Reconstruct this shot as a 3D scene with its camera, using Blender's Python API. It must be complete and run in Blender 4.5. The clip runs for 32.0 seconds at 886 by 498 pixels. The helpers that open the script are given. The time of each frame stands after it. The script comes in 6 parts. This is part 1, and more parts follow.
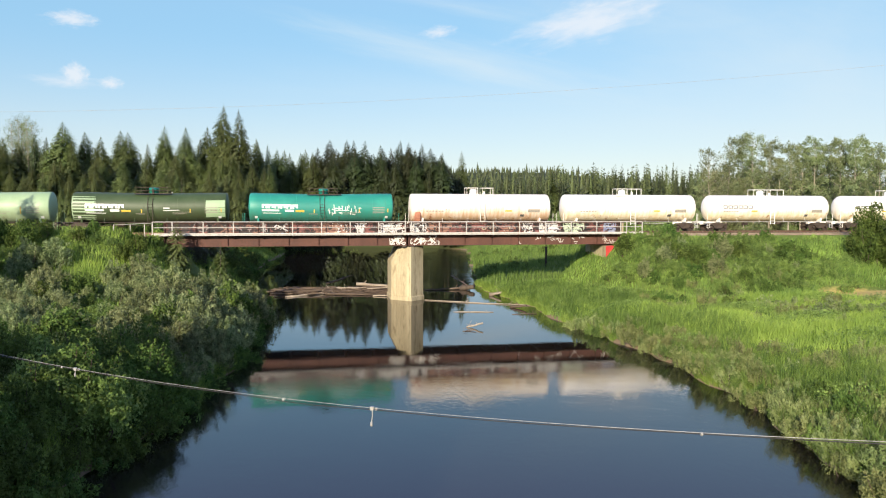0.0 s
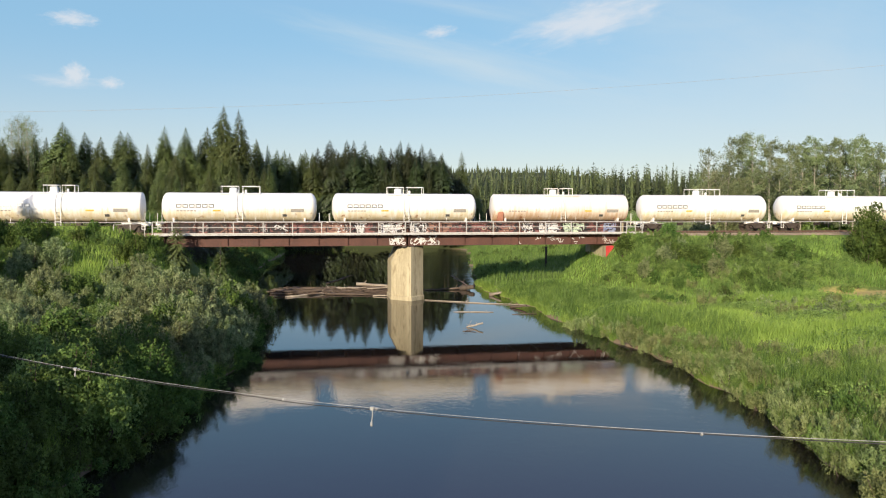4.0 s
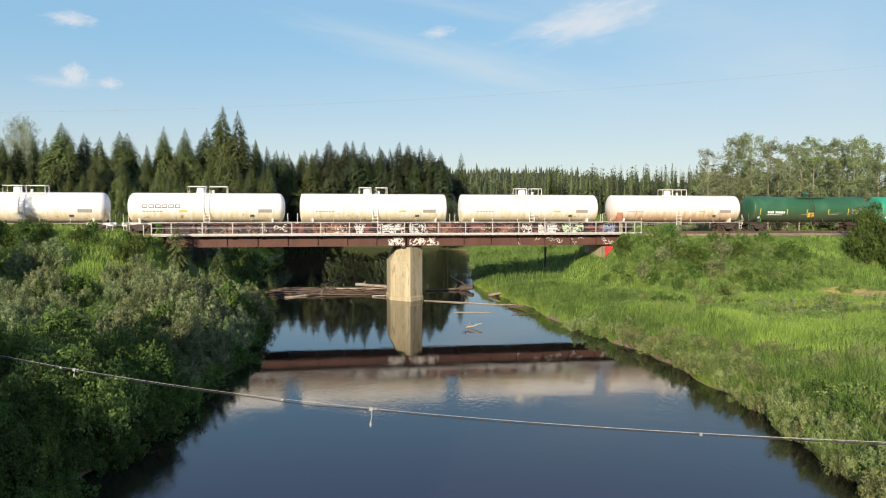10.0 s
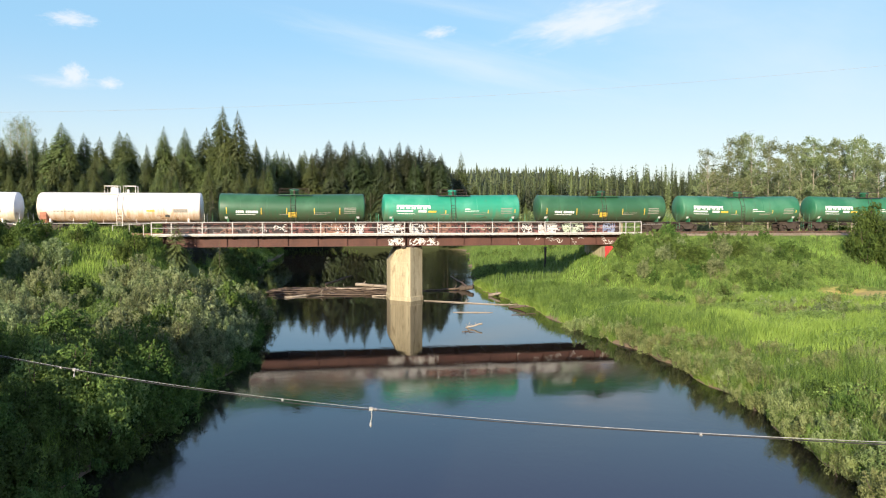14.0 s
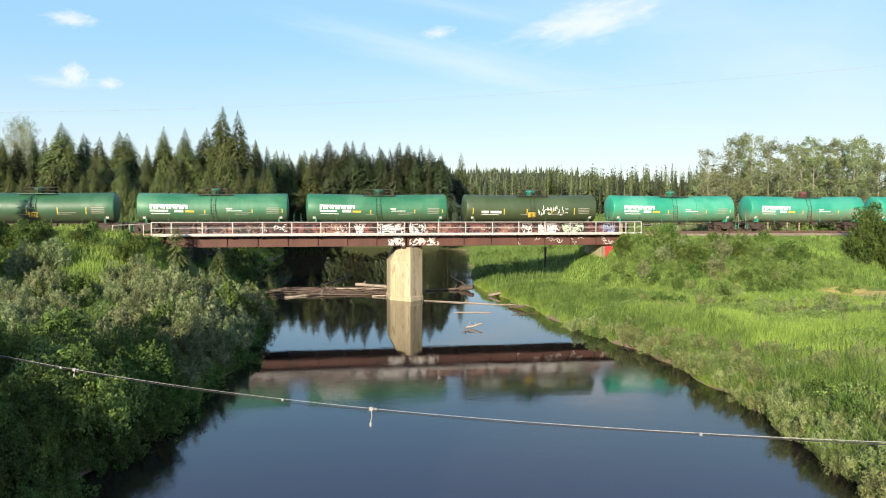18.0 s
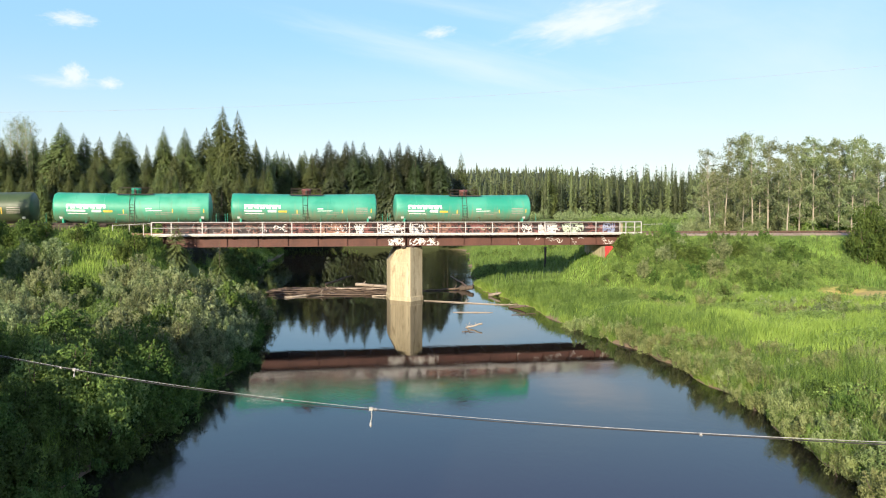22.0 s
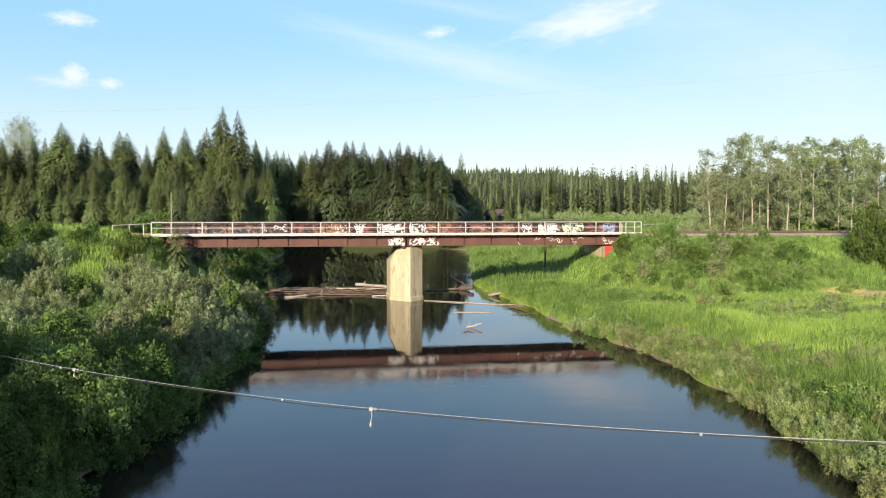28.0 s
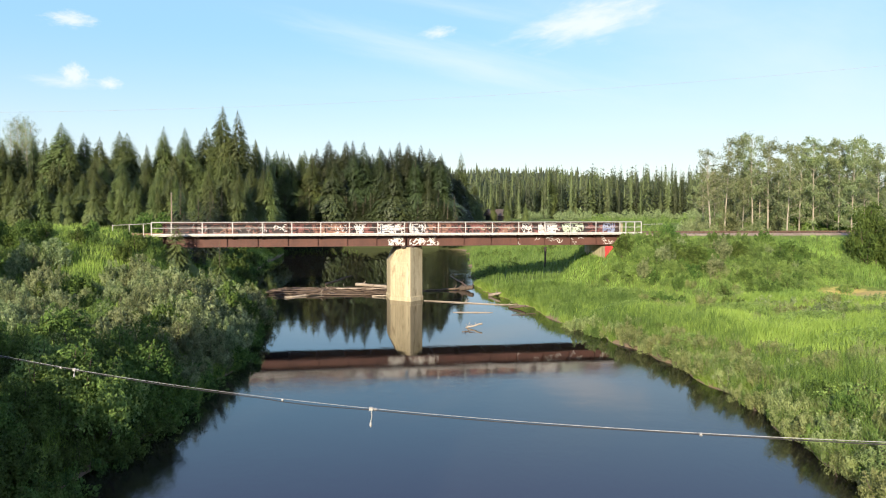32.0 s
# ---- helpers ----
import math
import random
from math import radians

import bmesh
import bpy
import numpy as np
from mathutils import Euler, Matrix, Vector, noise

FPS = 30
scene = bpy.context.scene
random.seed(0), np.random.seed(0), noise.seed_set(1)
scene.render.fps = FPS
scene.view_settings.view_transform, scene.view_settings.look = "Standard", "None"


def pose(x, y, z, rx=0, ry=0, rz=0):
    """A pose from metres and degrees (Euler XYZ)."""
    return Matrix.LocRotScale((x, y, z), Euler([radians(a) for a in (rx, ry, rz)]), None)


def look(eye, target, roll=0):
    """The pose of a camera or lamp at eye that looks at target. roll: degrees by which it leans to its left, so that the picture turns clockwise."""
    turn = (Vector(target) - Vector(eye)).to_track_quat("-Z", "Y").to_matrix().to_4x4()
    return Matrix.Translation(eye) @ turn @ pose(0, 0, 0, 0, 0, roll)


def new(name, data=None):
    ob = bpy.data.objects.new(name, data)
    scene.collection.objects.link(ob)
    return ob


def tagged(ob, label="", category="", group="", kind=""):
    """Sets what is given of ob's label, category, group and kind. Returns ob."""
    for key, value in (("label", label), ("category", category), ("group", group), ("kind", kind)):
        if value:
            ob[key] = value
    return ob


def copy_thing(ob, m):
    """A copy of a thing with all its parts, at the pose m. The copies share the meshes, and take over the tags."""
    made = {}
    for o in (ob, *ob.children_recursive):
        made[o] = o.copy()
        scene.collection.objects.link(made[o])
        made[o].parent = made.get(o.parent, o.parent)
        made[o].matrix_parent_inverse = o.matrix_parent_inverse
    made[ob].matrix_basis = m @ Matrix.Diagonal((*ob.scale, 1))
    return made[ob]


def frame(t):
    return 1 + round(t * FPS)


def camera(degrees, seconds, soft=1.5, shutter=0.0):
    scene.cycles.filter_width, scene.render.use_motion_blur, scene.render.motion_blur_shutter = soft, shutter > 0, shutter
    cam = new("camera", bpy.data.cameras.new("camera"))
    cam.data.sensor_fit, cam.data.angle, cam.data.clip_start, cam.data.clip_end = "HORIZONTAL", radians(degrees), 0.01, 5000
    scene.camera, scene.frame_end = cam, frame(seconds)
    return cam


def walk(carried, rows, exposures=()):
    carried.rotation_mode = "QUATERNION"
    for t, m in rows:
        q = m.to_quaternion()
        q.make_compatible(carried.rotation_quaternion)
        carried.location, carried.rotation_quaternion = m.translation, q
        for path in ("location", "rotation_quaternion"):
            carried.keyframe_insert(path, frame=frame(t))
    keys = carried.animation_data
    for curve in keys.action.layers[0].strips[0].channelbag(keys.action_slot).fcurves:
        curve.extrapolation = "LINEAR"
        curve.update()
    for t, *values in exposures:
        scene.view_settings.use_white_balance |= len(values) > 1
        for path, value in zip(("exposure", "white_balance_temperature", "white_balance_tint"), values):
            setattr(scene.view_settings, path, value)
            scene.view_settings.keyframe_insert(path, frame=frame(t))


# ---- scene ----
# A river between a road bridge (where the camera stands) and a railway bridge; a train of tank cars passes.
# x to the right, y away from the camera, z up from the water.
TURN = 10.483                 # the track's turn against the x axis, degrees
ORIGIN = (0.0, 86.236, 0.0)   # the track's zero point, straight ahead of the camera
EYE_Z = 10.4
CT, ST = math.cos(radians(TURN)), math.sin(radians(TURN))

cam = camera(60, 32.0, soft=1.15)
PITCH = 90 - 3.245


def eye(turn=0.0, tilt=0.0):
    return pose(0, 0, EYE_Z, PITCH + tilt, 0, turn) @ pose(0, 0, 0, 0, 0, 0.15)


walk(cam, [(0, eye(0.06, -0.035)), (3.5, eye(0.06, -0.035)), (7.0, eye(0.06, -0.03)), (7.6, eye()), (16, eye()), (32, eye())],
     exposures=[(t, 0.44 + e) for t, e in ((0, 0.12), (1, 0.06), (2, -0.04), (6, -0.10), (9, -0.10), (11, -0.08), (13, 0.08), (14, 0.22), (16, 0.28), (19, 0.31), (23, 0.34), (32, 0.34))])

# ---- daylight: low evening sun from behind the camera's left ----
SUN_AZ, SUN_EL = 198.0, 17.0
world = bpy.data.worlds.new("sky")
scene.world = world
world.use_nodes = True
SUN = new("sun", bpy.data.lights.new("sun", "SUN"))
SUN.data.energy, SUN.data.angle, SUN.data.color = 5.0, radians(0.6), (1.0, 0.86, 0.67)
to_sun = Vector((math.sin(radians(SUN_AZ)) * math.cos(radians(SUN_EL)), math.cos(radians(SUN_AZ)) * math.cos(radians(SUN_EL)), math.sin(radians(SUN_EL))))
SUN.matrix_world = look(to_sun * 200, (0, 0, 0))
scene.view_settings.exposure = 0.0


class Graph:
    """Short hand for node trees."""

    def __init__(self, tree):
        self.tree = tree
        tree.nodes.clear()

    def n(self, kind, inputs=None, operation="", data_type="", vector_type="", smooth_step=False, clamp=False):
        node = self.tree.nodes.new(kind)
        if operation:
            node.operation = operation
        if data_type:
            node.data_type = data_type
        if vector_type:
            node.vector_type = vector_type
        if smooth_step:
            node.interpolation_type = "SMOOTHSTEP"
        if clamp:
            node.use_clamp = True
        for key, value in (inputs or {}).items():
            if isinstance(value, bpy.types.NodeSocket):
                self.tree.links.new(value, node.inputs[key])
            else:
                node.inputs[key].default_value = value
        return node

    def math(self, op, a, b=0.0, clamp=False):
        return self.n("ShaderNodeMath", {0: a, 1: b}, operation=op, clamp=clamp).outputs[0]

    def ramp(self, value, low, high):
        return self.n("ShaderNodeMapRange", {"Value": value, "From Min": low, "From Max": high}, smooth_step=True).outputs[0]

    def mix(self, fac, a, b):
        node = self.n("ShaderNodeMix", {0: fac}, data_type="RGBA")
        for slot, value in ((6, a), (7, b)):
            if isinstance(value, bpy.types.NodeSocket):
                self.tree.links.new(value, node.inputs[slot])
            else:
                node.inputs[slot].default_value = (*value, 1)
        return node.outputs[2]

    def noise(self, vector, scale, detail=4.0, rough=0.55, distort=0.0):
        return self.n("ShaderNodeTexNoise", {"Vector": vector, "Scale": scale, "Detail": detail, "Roughness": rough, "Distortion": distort}).outputs[0]


SKY_STRENGTH = 0.0945
g = Graph(world.node_tree)
sky = g.n("ShaderNodeTexSky")
sky.sky_type, sky.sun_disc, sky.sun_elevation, sky.sun_rotation = "NISHITA", False, radians(SUN_EL), radians(SUN_AZ)
sky.altitude, sky.air_density, sky.dust_density, sky.ozone_density = 700, 1.0, 0.6, 1.5
direction = g.n("ShaderNodeTexCoord").outputs["Generated"]
split = g.n("ShaderNodeSeparateXYZ", {0: direction})
ahead = g.math("MAXIMUM", split.outputs[1], 0.02)
across, up = g.math("DIVIDE", split.outputs[0], ahead), g.math("DIVIDE", split.outputs[2], ahead)
flat = g.n("ShaderNodeCombineXYZ", {0: across, 1: up}).outputs[0]
front = g.ramp(split.outputs[1], 0.05, 0.3)


def cloud(cx, cy, rx, ry, tilt, scale, low, high):
    """A cloud's cover: a tilted oval with a ragged edge, in the plane of across and up."""
    at = g.n("ShaderNodeMapping", {"Vector": flat, "Location": (cx, cy, 0), "Rotation": (0, 0, radians(tilt)), "Scale": (rx, ry, 1)}, vector_type="TEXTURE").outputs[0]
    far = g.n("ShaderNodeVectorMath", {0: at}, operation="LENGTH").outputs["Value"]
    rag = g.noise(at, scale, 6, 0.62, 0.3)
    body = g.math("ADD", g.math("SUBTRACT", 1.0, far), g.math("MULTIPLY", g.math("SUBTRACT", rag, 0.5), 1.5))
    return g.ramp(body, low, high)


cumulus = [cloud(-0.478, 0.238, 0.042, 0.014, -4, 2.2, 0.0, 1.0), cloud(-0.476, 0.168, 0.021, 0.018, 0, 1.9, 0.0, 0.8),
           cloud(-0.430, 0.156, 0.020, 0.011, 0, 2.0, 0.0, 1.1), cloud(-0.490, 0.158, 0.070, 0.014, -3, 2.0, 0.1, 1.6),
           cloud(-0.007, 0.222, 0.028, 0.011, 12, 2.0, 0.0, 1.2), cloud(0.185, 0.236, 0.115, 0.034, 15, 2.2, 0.0, 0.95)]
veil = [cloud(0.03, 0.185, 0.26, 0.030, -12, 1.3, -0.2, 1.4), cloud(0.02, 0.255, 0.20, 0.016, -10, 1.3, 0.0, 2.2),
        cloud(0.46, 0.20, 0.40, 0.14, -8, 1.2, -0.3, 1.7), cloud(0.30, 0.11, 0.60, 0.07, -4, 1.2, -0.2, 2.6)]


def union(covers):
    clear = 1.0
    for c in covers:
        clear = g.math("MULTIPLY", clear, g.math("SUBTRACT", 1.0, c))
    return g.math("MULTIPLY", g.math("SUBTRACT", 1.0, clear), front)


rise = g.math("ABSOLUTE", split.outputs[2])
haze = g.mix(g.ramp(rise, 0.0, 0.22), (5.4, 5.95, 6.2), (2.55, 4.85, 6.9))     # thin high haze, whiter towards the horizon
haze = g.mix(g.ramp(rise, 0.22, 0.5), haze, (3.9, 4.25, 8.9))
haze = g.mix(g.ramp(rise, 0.45, 0.85), haze, (1.7, 2.3, 4.6))     # deeper overhead
tone = g.mix(0.70, sky.outputs[0], haze)
tone = g.mix(g.math("MULTIPLY", union(veil), 0.62), tone, (5.6, 6.3, 6.6))
tone = g.mix(g.math("MULTIPLY", union(cumulus), 0.64), tone, (7.0, 6.9, 7.0))
g.n("ShaderNodeOutputWorld", {0: g.n("ShaderNodeBackground", {0: tone, 1: SKY_STRENGTH}).outputs[0]})


# ---- materials ----
def surface(name, dark, light, rough=0.6, metal=0.0, size=1.0, bump=0.15, fine=14.0, vary=0.0, stain=None, stain_size=0.6, stain_cover=(0.55, 0.7), stretch=(1, 1, 1), spec=0.5):
    """A two-scale mottled surface: broad tone and fine grain, with optional stains of a second colour."""
    m = bpy.data.materials.new(name)
    m.use_nodes = True
    g = Graph(m.node_tree)
    at = g.n("ShaderNodeMapping", {"Vector": g.n("ShaderNodeTexCoord").outputs["Object"], "Scale": stretch}).outputs[0]
    broad, grain = g.noise(at, size, 5, 0.6), g.noise(at, size * fine, 4, 0.6)
    tone = g.mix(g.ramp(g.math("ADD", g.math("MULTIPLY", broad, 0.65), g.math("MULTIPLY", grain, 0.35)), 0.32, 0.68), dark, light)
    if stain:
        cover = g.ramp(g.noise(at, stain_size, 6, 0.65, 0.4), *stain_cover)
        tone = g.mix(cover, tone, stain)
    if vary:
        info = g.n("ShaderNodeObjectInfo").outputs["Random"]
        value = g.math("ADD", 1.0 - vary, g.math("MULTIPLY", info, 2 * vary))
        tone = g.n("ShaderNodeHueSaturation", {"Value": value, "Color": tone}).outputs[0]
    relief = g.n("ShaderNodeBump", {"Strength": bump, "Distance": 0.03, "Height": g.math("ADD", grain, broad)}).outputs[0]
    shade = g.n("ShaderNodeBsdfPrincipled", {"Base Color": tone, "Metallic": metal, "Normal": relief, "Specular IOR Level": spec,
                                             "Roughness": g.math("ADD", rough - 0.08, g.math("MULTIPLY", grain, 0.16))})
    g.n("ShaderNodeOutputMaterial", {0: shade.outputs[0]})
    return m


def leafage(name, dark, light, size=0.35, hue=0.02, through_light=0.35, rough=0.55, gloss=0.3):
    """Leaves, needles and grass: tone varied over the plant, from leaf to leaf and from plant to plant; light passes through."""
    m = bpy.data.materials.new(name)
    m.use_nodes = True
    g = Graph(m.node_tree)
    spot = g.n("ShaderNodeNewGeometry")
    each = spot.outputs["Random Per Island"]
    plant = g.n("ShaderNodeObjectInfo").outputs["Random"]
    broad = g.noise(spot.outputs["Position"], size, 4, 0.6)
    tuft = g.noise(spot.outputs["Position"], size * 4.0, 2, 0.5)
    mixing = g.math("ADD", g.math("ADD", g.math("MULTIPLY", broad, 0.8), g.math("MULTIPLY", tuft, 0.9)), g.math("SUBTRACT", g.math("MULTIPLY", each, 0.16), 0.43))
    tone = g.mix(g.ramp(mixing, 0.15, 0.85), dark, light)
    tone = g.n("ShaderNodeHueSaturation", {"Hue": g.math("ADD", 0.5 - hue, g.math("MULTIPLY", plant, 2 * hue)),
                                           "Value": g.math("ADD", 0.78, g.math("MULTIPLY", plant, 0.44)), "Color": tone}).outputs[0]
    a = g.n("ShaderNodeBsdfPrincipled", {"Base Color": tone, "Roughness": rough, "Specular IOR Level": gloss})
    b = g.n("ShaderNodeBsdfTranslucent", {"Color": tone})
    g.n("ShaderNodeOutputMaterial", {0: g.n("ShaderNodeMixShader", {0: through_light, 1: a.outputs[0], 2: b.outputs[0]}).outputs[0]})
    return m


def tank_paint(name, base, pale, dirt, rust, amount):
    """Weathered tank paint: faded patches, grime thrown up on the lower half in streaks, and rust spots."""
    m = bpy.data.materials.new(name)
    m.use_nodes = True
    g = Graph(m.node_tree)
    own = g.n("ShaderNodeTexCoord").outputs["Object"]
    seed = g.n("ShaderNodeObjectInfo").outputs["Random"]
    at = g.n("ShaderNodeVectorMath", {0: own, 1: g.n("ShaderNodeCombineXYZ", {0: g.math("MULTIPLY", seed, 90.0)}).outputs[0]}, operation="ADD").outputs[0]
    streak = g.noise(g.n("ShaderNodeMapping", {"Vector": at, "Scale": (3.0, 1.0, 0.35)}).outputs[0], 1.0, 6, 0.65)
    broad = g.noise(at, 0.35, 4, 0.55)
    low = g.ramp(g.n("ShaderNodeSeparateXYZ", {0: own}).outputs[2], 0.6, -1.5)
    tone = g.mix(g.ramp(broad, 0.4, 0.66), base, pale)
    tone = g.mix(g.math("MULTIPLY", g.ramp(g.math("ADD", low, g.math("MULTIPLY", broad, 0.3)), 0.25, 0.95), 0.75 * amount), tone, tuple(0.45 * a + 0.55 * b for a, b in zip(base, dirt)))     # road dust on the lower half
    grime = g.math("MULTIPLY", g.ramp(g.math("ADD", streak, g.math("MULTIPLY", low, 0.35)), 0.55, 0.95), amount, True)
    tone = g.mix(grime, tone, dirt)
    spots = g.math("MULTIPLY", g.ramp(g.math("ADD", g.noise(at, 2.2, 8, 0.7, 0.5), g.math("MULTIPLY", low, 0.12)), 0.68, 0.76), amount, True)
    tone = g.mix(spots, tone, rust)
    grain = g.noise(at, 30, 3)
    relief = g.n("ShaderNodeBump", {"Strength": 0.05, "Distance": 0.01, "Height": g.math("ADD", grain, broad)}).outputs[0]
    shade = g.n("ShaderNodeBsdfPrincipled", {"Base Color": tone, "Normal": relief, "Roughness": g.math("ADD", 0.36, g.math("MULTIPLY", streak, 0.25))})
    g.n("ShaderNodeOutputMaterial", {0: shade.outputs[0]})
    return m


def river_water():
    m = bpy.data.materials.new("river_water")
    m.use_nodes = True
    g = Graph(m.node_tree)
    at = g.n("ShaderNodeTexCoord").outputs["Object"]
    slow = g.noise(g.n("ShaderNodeMapping", {"Vector": at, "Scale": (0.6, 1.0, 1)}).outputs[0], 0.5, 3, 0.5)
    quick = g.noise(g.n("ShaderNodeMapping", {"Vector": at, "Scale": (1.7, 0.62, 1)}).outputs[0], 3.4, 4, 0.62, 0.4)
    reach = g.n("ShaderNodeSeparateXYZ", {0: at}).outputs[1]
    open_water = g.ramp(reach, 55.5, 46.0)
    gust = g.math("MULTIPLY", g.math("ADD", 0.35, g.ramp(g.noise(at, 0.09, 3, 0.5), 0.40, 0.62)), g.math("ADD", 0.07, open_water))
    side = g.n("ShaderNodeSeparateXYZ", {0: at}).outputs[0]
    riffle = g.math("MULTIPLY", g.ramp(reach, 98.0, 116.0), g.ramp(side, -7.0, -1.0))
    chop = g.noise(g.n("ShaderNodeMapping", {"Vector": at, "Scale": (0.25, 1.0, 1)}).outputs[0], 0.42, 4, 0.6, 0.5)
    slow = g.math("ADD", slow, g.math("MULTIPLY", g.math("MULTIPLY", chop, riffle), 26.0))
    height = g.math("ADD", g.math("MULTIPLY", slow, 0.004), g.math("MULTIPLY", g.math("MULTIPLY", quick, gust), 0.0052))
    relief = g.n("ShaderNodeBump", {"Strength": 1.0, "Distance": 1.0, "Height": height}).outputs[0]
    silt = g.mix(g.noise(at, 0.15, 3), (0.009, 0.008, 0.007), (0.015, 0.013, 0.011))
    shade = g.n("ShaderNodeBsdfPrincipled", {"Base Color": silt, "Roughness": 0.03, "IOR": 1.47, "Normal": relief})
    g.n("ShaderNodeOutputMaterial", {0: shade.outputs[0]})
    return m


def earth():
    """The ground: grass and soil mottled together, gravel along the water and under the track by the lie of the land."""
    m = bpy.data.materials.new("earth")
    m.use_nodes = True
    g = Graph(m.node_tree)
    at = g.n("ShaderNodeNewGeometry").outputs["Position"]
    broad, grain = g.noise(at, 0.09, 5, 0.6), g.noise(at, 2.6, 5, 0.65)
    tone = g.mix(g.ramp(broad, 0.36, 0.66), (0.115, 0.165, 0.032), (0.21, 0.28, 0.06))
    tone = g.mix(g.ramp(grain, 0.35, 0.75), tone, (0.10, 0.15, 0.04))
    z = g.n("ShaderNodeSeparateXYZ", {0: at}).outputs[2]
    mud = g.ramp(g.math("ADD", z, g.math("MULTIPLY", grain, 0.3)), 0.5, 0.3)
    tone = g.mix(mud, tone, g.mix(grain, (0.15, 0.11, 0.068), (0.30, 0.23, 0.145)))
    bare = g.n("ShaderNodeMapping", {"Vector": at, "Location": (41.0, 73.2, 2), "Scale": (5.6, 4.0, 30)}, vector_type="TEXTURE").outputs[0]
    near = g.n("ShaderNodeVectorMath", {0: bare}, operation="LENGTH").outputs["Value"]
    tone = g.mix(g.ramp(g.math("ADD", near, g.math("MULTIPLY", grain, 0.5)), 1.3, 0.95), tone, (0.52, 0.41, 0.14))
    yonder = g.n("ShaderNodeSeparateXYZ", {0: at}).outputs[1]
    tone = g.mix(g.ramp(yonder, 395.0, 420.0), tone, g.mix(g.ramp(g.noise(at, 0.12, 4), 0.4, 0.6), (0.035, 0.048, 0.018), (0.075, 0.09, 0.033)))     # forest floor
    inland = g.math("MULTIPLY", g.ramp(yonder, 176.0, 184.0), g.ramp(g.n("ShaderNodeSeparateXYZ", {0: at}).outputs[0], 14.0, 8.0))
    tone = g.mix(inland, tone, (0.045, 0.055, 0.022))
    relief = g.n("ShaderNodeBump", {"Strength": 0.6, "Distance": 0.15, "Height": grain}).outputs[0]
    shade = g.n("ShaderNodeBsdfPrincipled", {"Base Color": tone, "Roughness": 0.9, "Normal": relief, "Specular IOR Level": 0.15})
    g.n("ShaderNodeOutputMaterial", {0: shade.outputs[0]})
    return m


WATER, EARTH = river_water(), earth()
CONCRETE = surface("concrete", (0.34, 0.285, 0.175), (0.54, 0.47, 0.305), 0.85, size=0.7, bump=0.4, stain=(0.24, 0.19, 0.11), stain_size=1.3, stain_cover=(0.50, 0.74), stretch=(1.8, 1.8, 0.34))
GIRDER = surface("brown_steel", (0.072, 0.030, 0.021), (0.122, 0.050, 0.034), 0.7, size=0.5, bump=0.15, stain=(0.09, 0.035, 0.025), stretch=(1.2, 1, 0.4))
GALV = surface("galvanised_steel", (0.40, 0.385, 0.355), (0.56, 0.54, 0.50), 0.5, 0.15, size=2.0, bump=0.08)
PALE_STEEL = surface("pale_painted_steel", (0.46, 0.445, 0.41), (0.62, 0.60, 0.56), 0.5, size=1.5, bump=0.05, stain=(0.42, 0.37, 0.30), stain_size=0.9, stain_cover=(0.58, 0.72))
GRATE = surface("grey_grating", (0.22, 0.20, 0.18), (0.34, 0.31, 0.27), 0.7, size=3.0)
BALLAST = surface("ballast", (0.21, 0.155, 0.10), (0.40, 0.31, 0.215), 0.95, size=0.8, bump=0.3, fine=9.0)
TIE = surface("tarred_timber", (0.05, 0.038, 0.03), (0.11, 0.085, 0.065), 0.85, size=2.0, bump=0.4, vary=0.2)
RAIL = surface("worn_rail", (0.16, 0.09, 0.06), (0.27, 0.19, 0.14), 0.45, 0.6, size=3.0)
IRON = surface("sooty_iron", (0.035, 0.026, 0.020), (0.085, 0.062, 0.048), 0.7, 0.2, size=2.5, bump=0.3)
SILVER_WOOD = surface("bleached_driftwood", (0.19, 0.155, 0.115), (0.38, 0.325, 0.255), 0.85, size=1.2, bump=0.5, stretch=(0.4, 2, 2), vary=0.25)
WET_WOOD = surface("wet_driftwood", (0.07, 0.05, 0.035), (0.16, 0.115, 0.08), 0.7, size=1.2, bump=0.5, vary=0.3)
BARK = surface("spruce_bark", (0.06, 0.045, 0.033), (0.13, 0.10, 0.075), 0.9, size=1.5, bump=0.6, stretch=(2, 2, 0.5))
PALE_BARK = surface("aspen_bark", (0.22, 0.19, 0.14), (0.46, 0.41, 0.31), 0.8, size=0.8, bump=0.3, stain=(0.10, 0.08, 0.06), stain_size=2.0, stain_cover=(0.60, 0.68))
NEEDLES = leafage("spruce_needles", (0.082, 0.113, 0.039), (0.172, 0.216, 0.068), 0.22, 0.016, 0.28)
# a darker copy of the spruce needles; carries the far shore's shade as colour
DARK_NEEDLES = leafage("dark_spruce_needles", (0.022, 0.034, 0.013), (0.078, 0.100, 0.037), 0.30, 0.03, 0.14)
FAR_NEEDLES = [leafage("far_needles", dark, light, 0.03, 0.02, 0.15) for dark, light in (
    ((0.028, 0.044, 0.019), (0.062, 0.082, 0.032)), ((0.055, 0.075, 0.030), (0.105, 0.130, 0.050)), ((0.090, 0.115, 0.043), (0.150, 0.175, 0.066)))]
WILLOW = leafage("willow_leaves", (0.062, 0.098, 0.030), (0.36, 0.41, 0.185), 0.7, 0.02, 0.35)
SALLOW = leafage("sallow_leaves", (0.118, 0.162, 0.048), (0.36, 0.405, 0.155), 0.5, 0.02, 0.35)
ALDER = leafage("alder_leaves", (0.032, 0.064, 0.014), (0.145, 0.218, 0.048), 0.6, 0.02, 0.28, gloss=0.12)
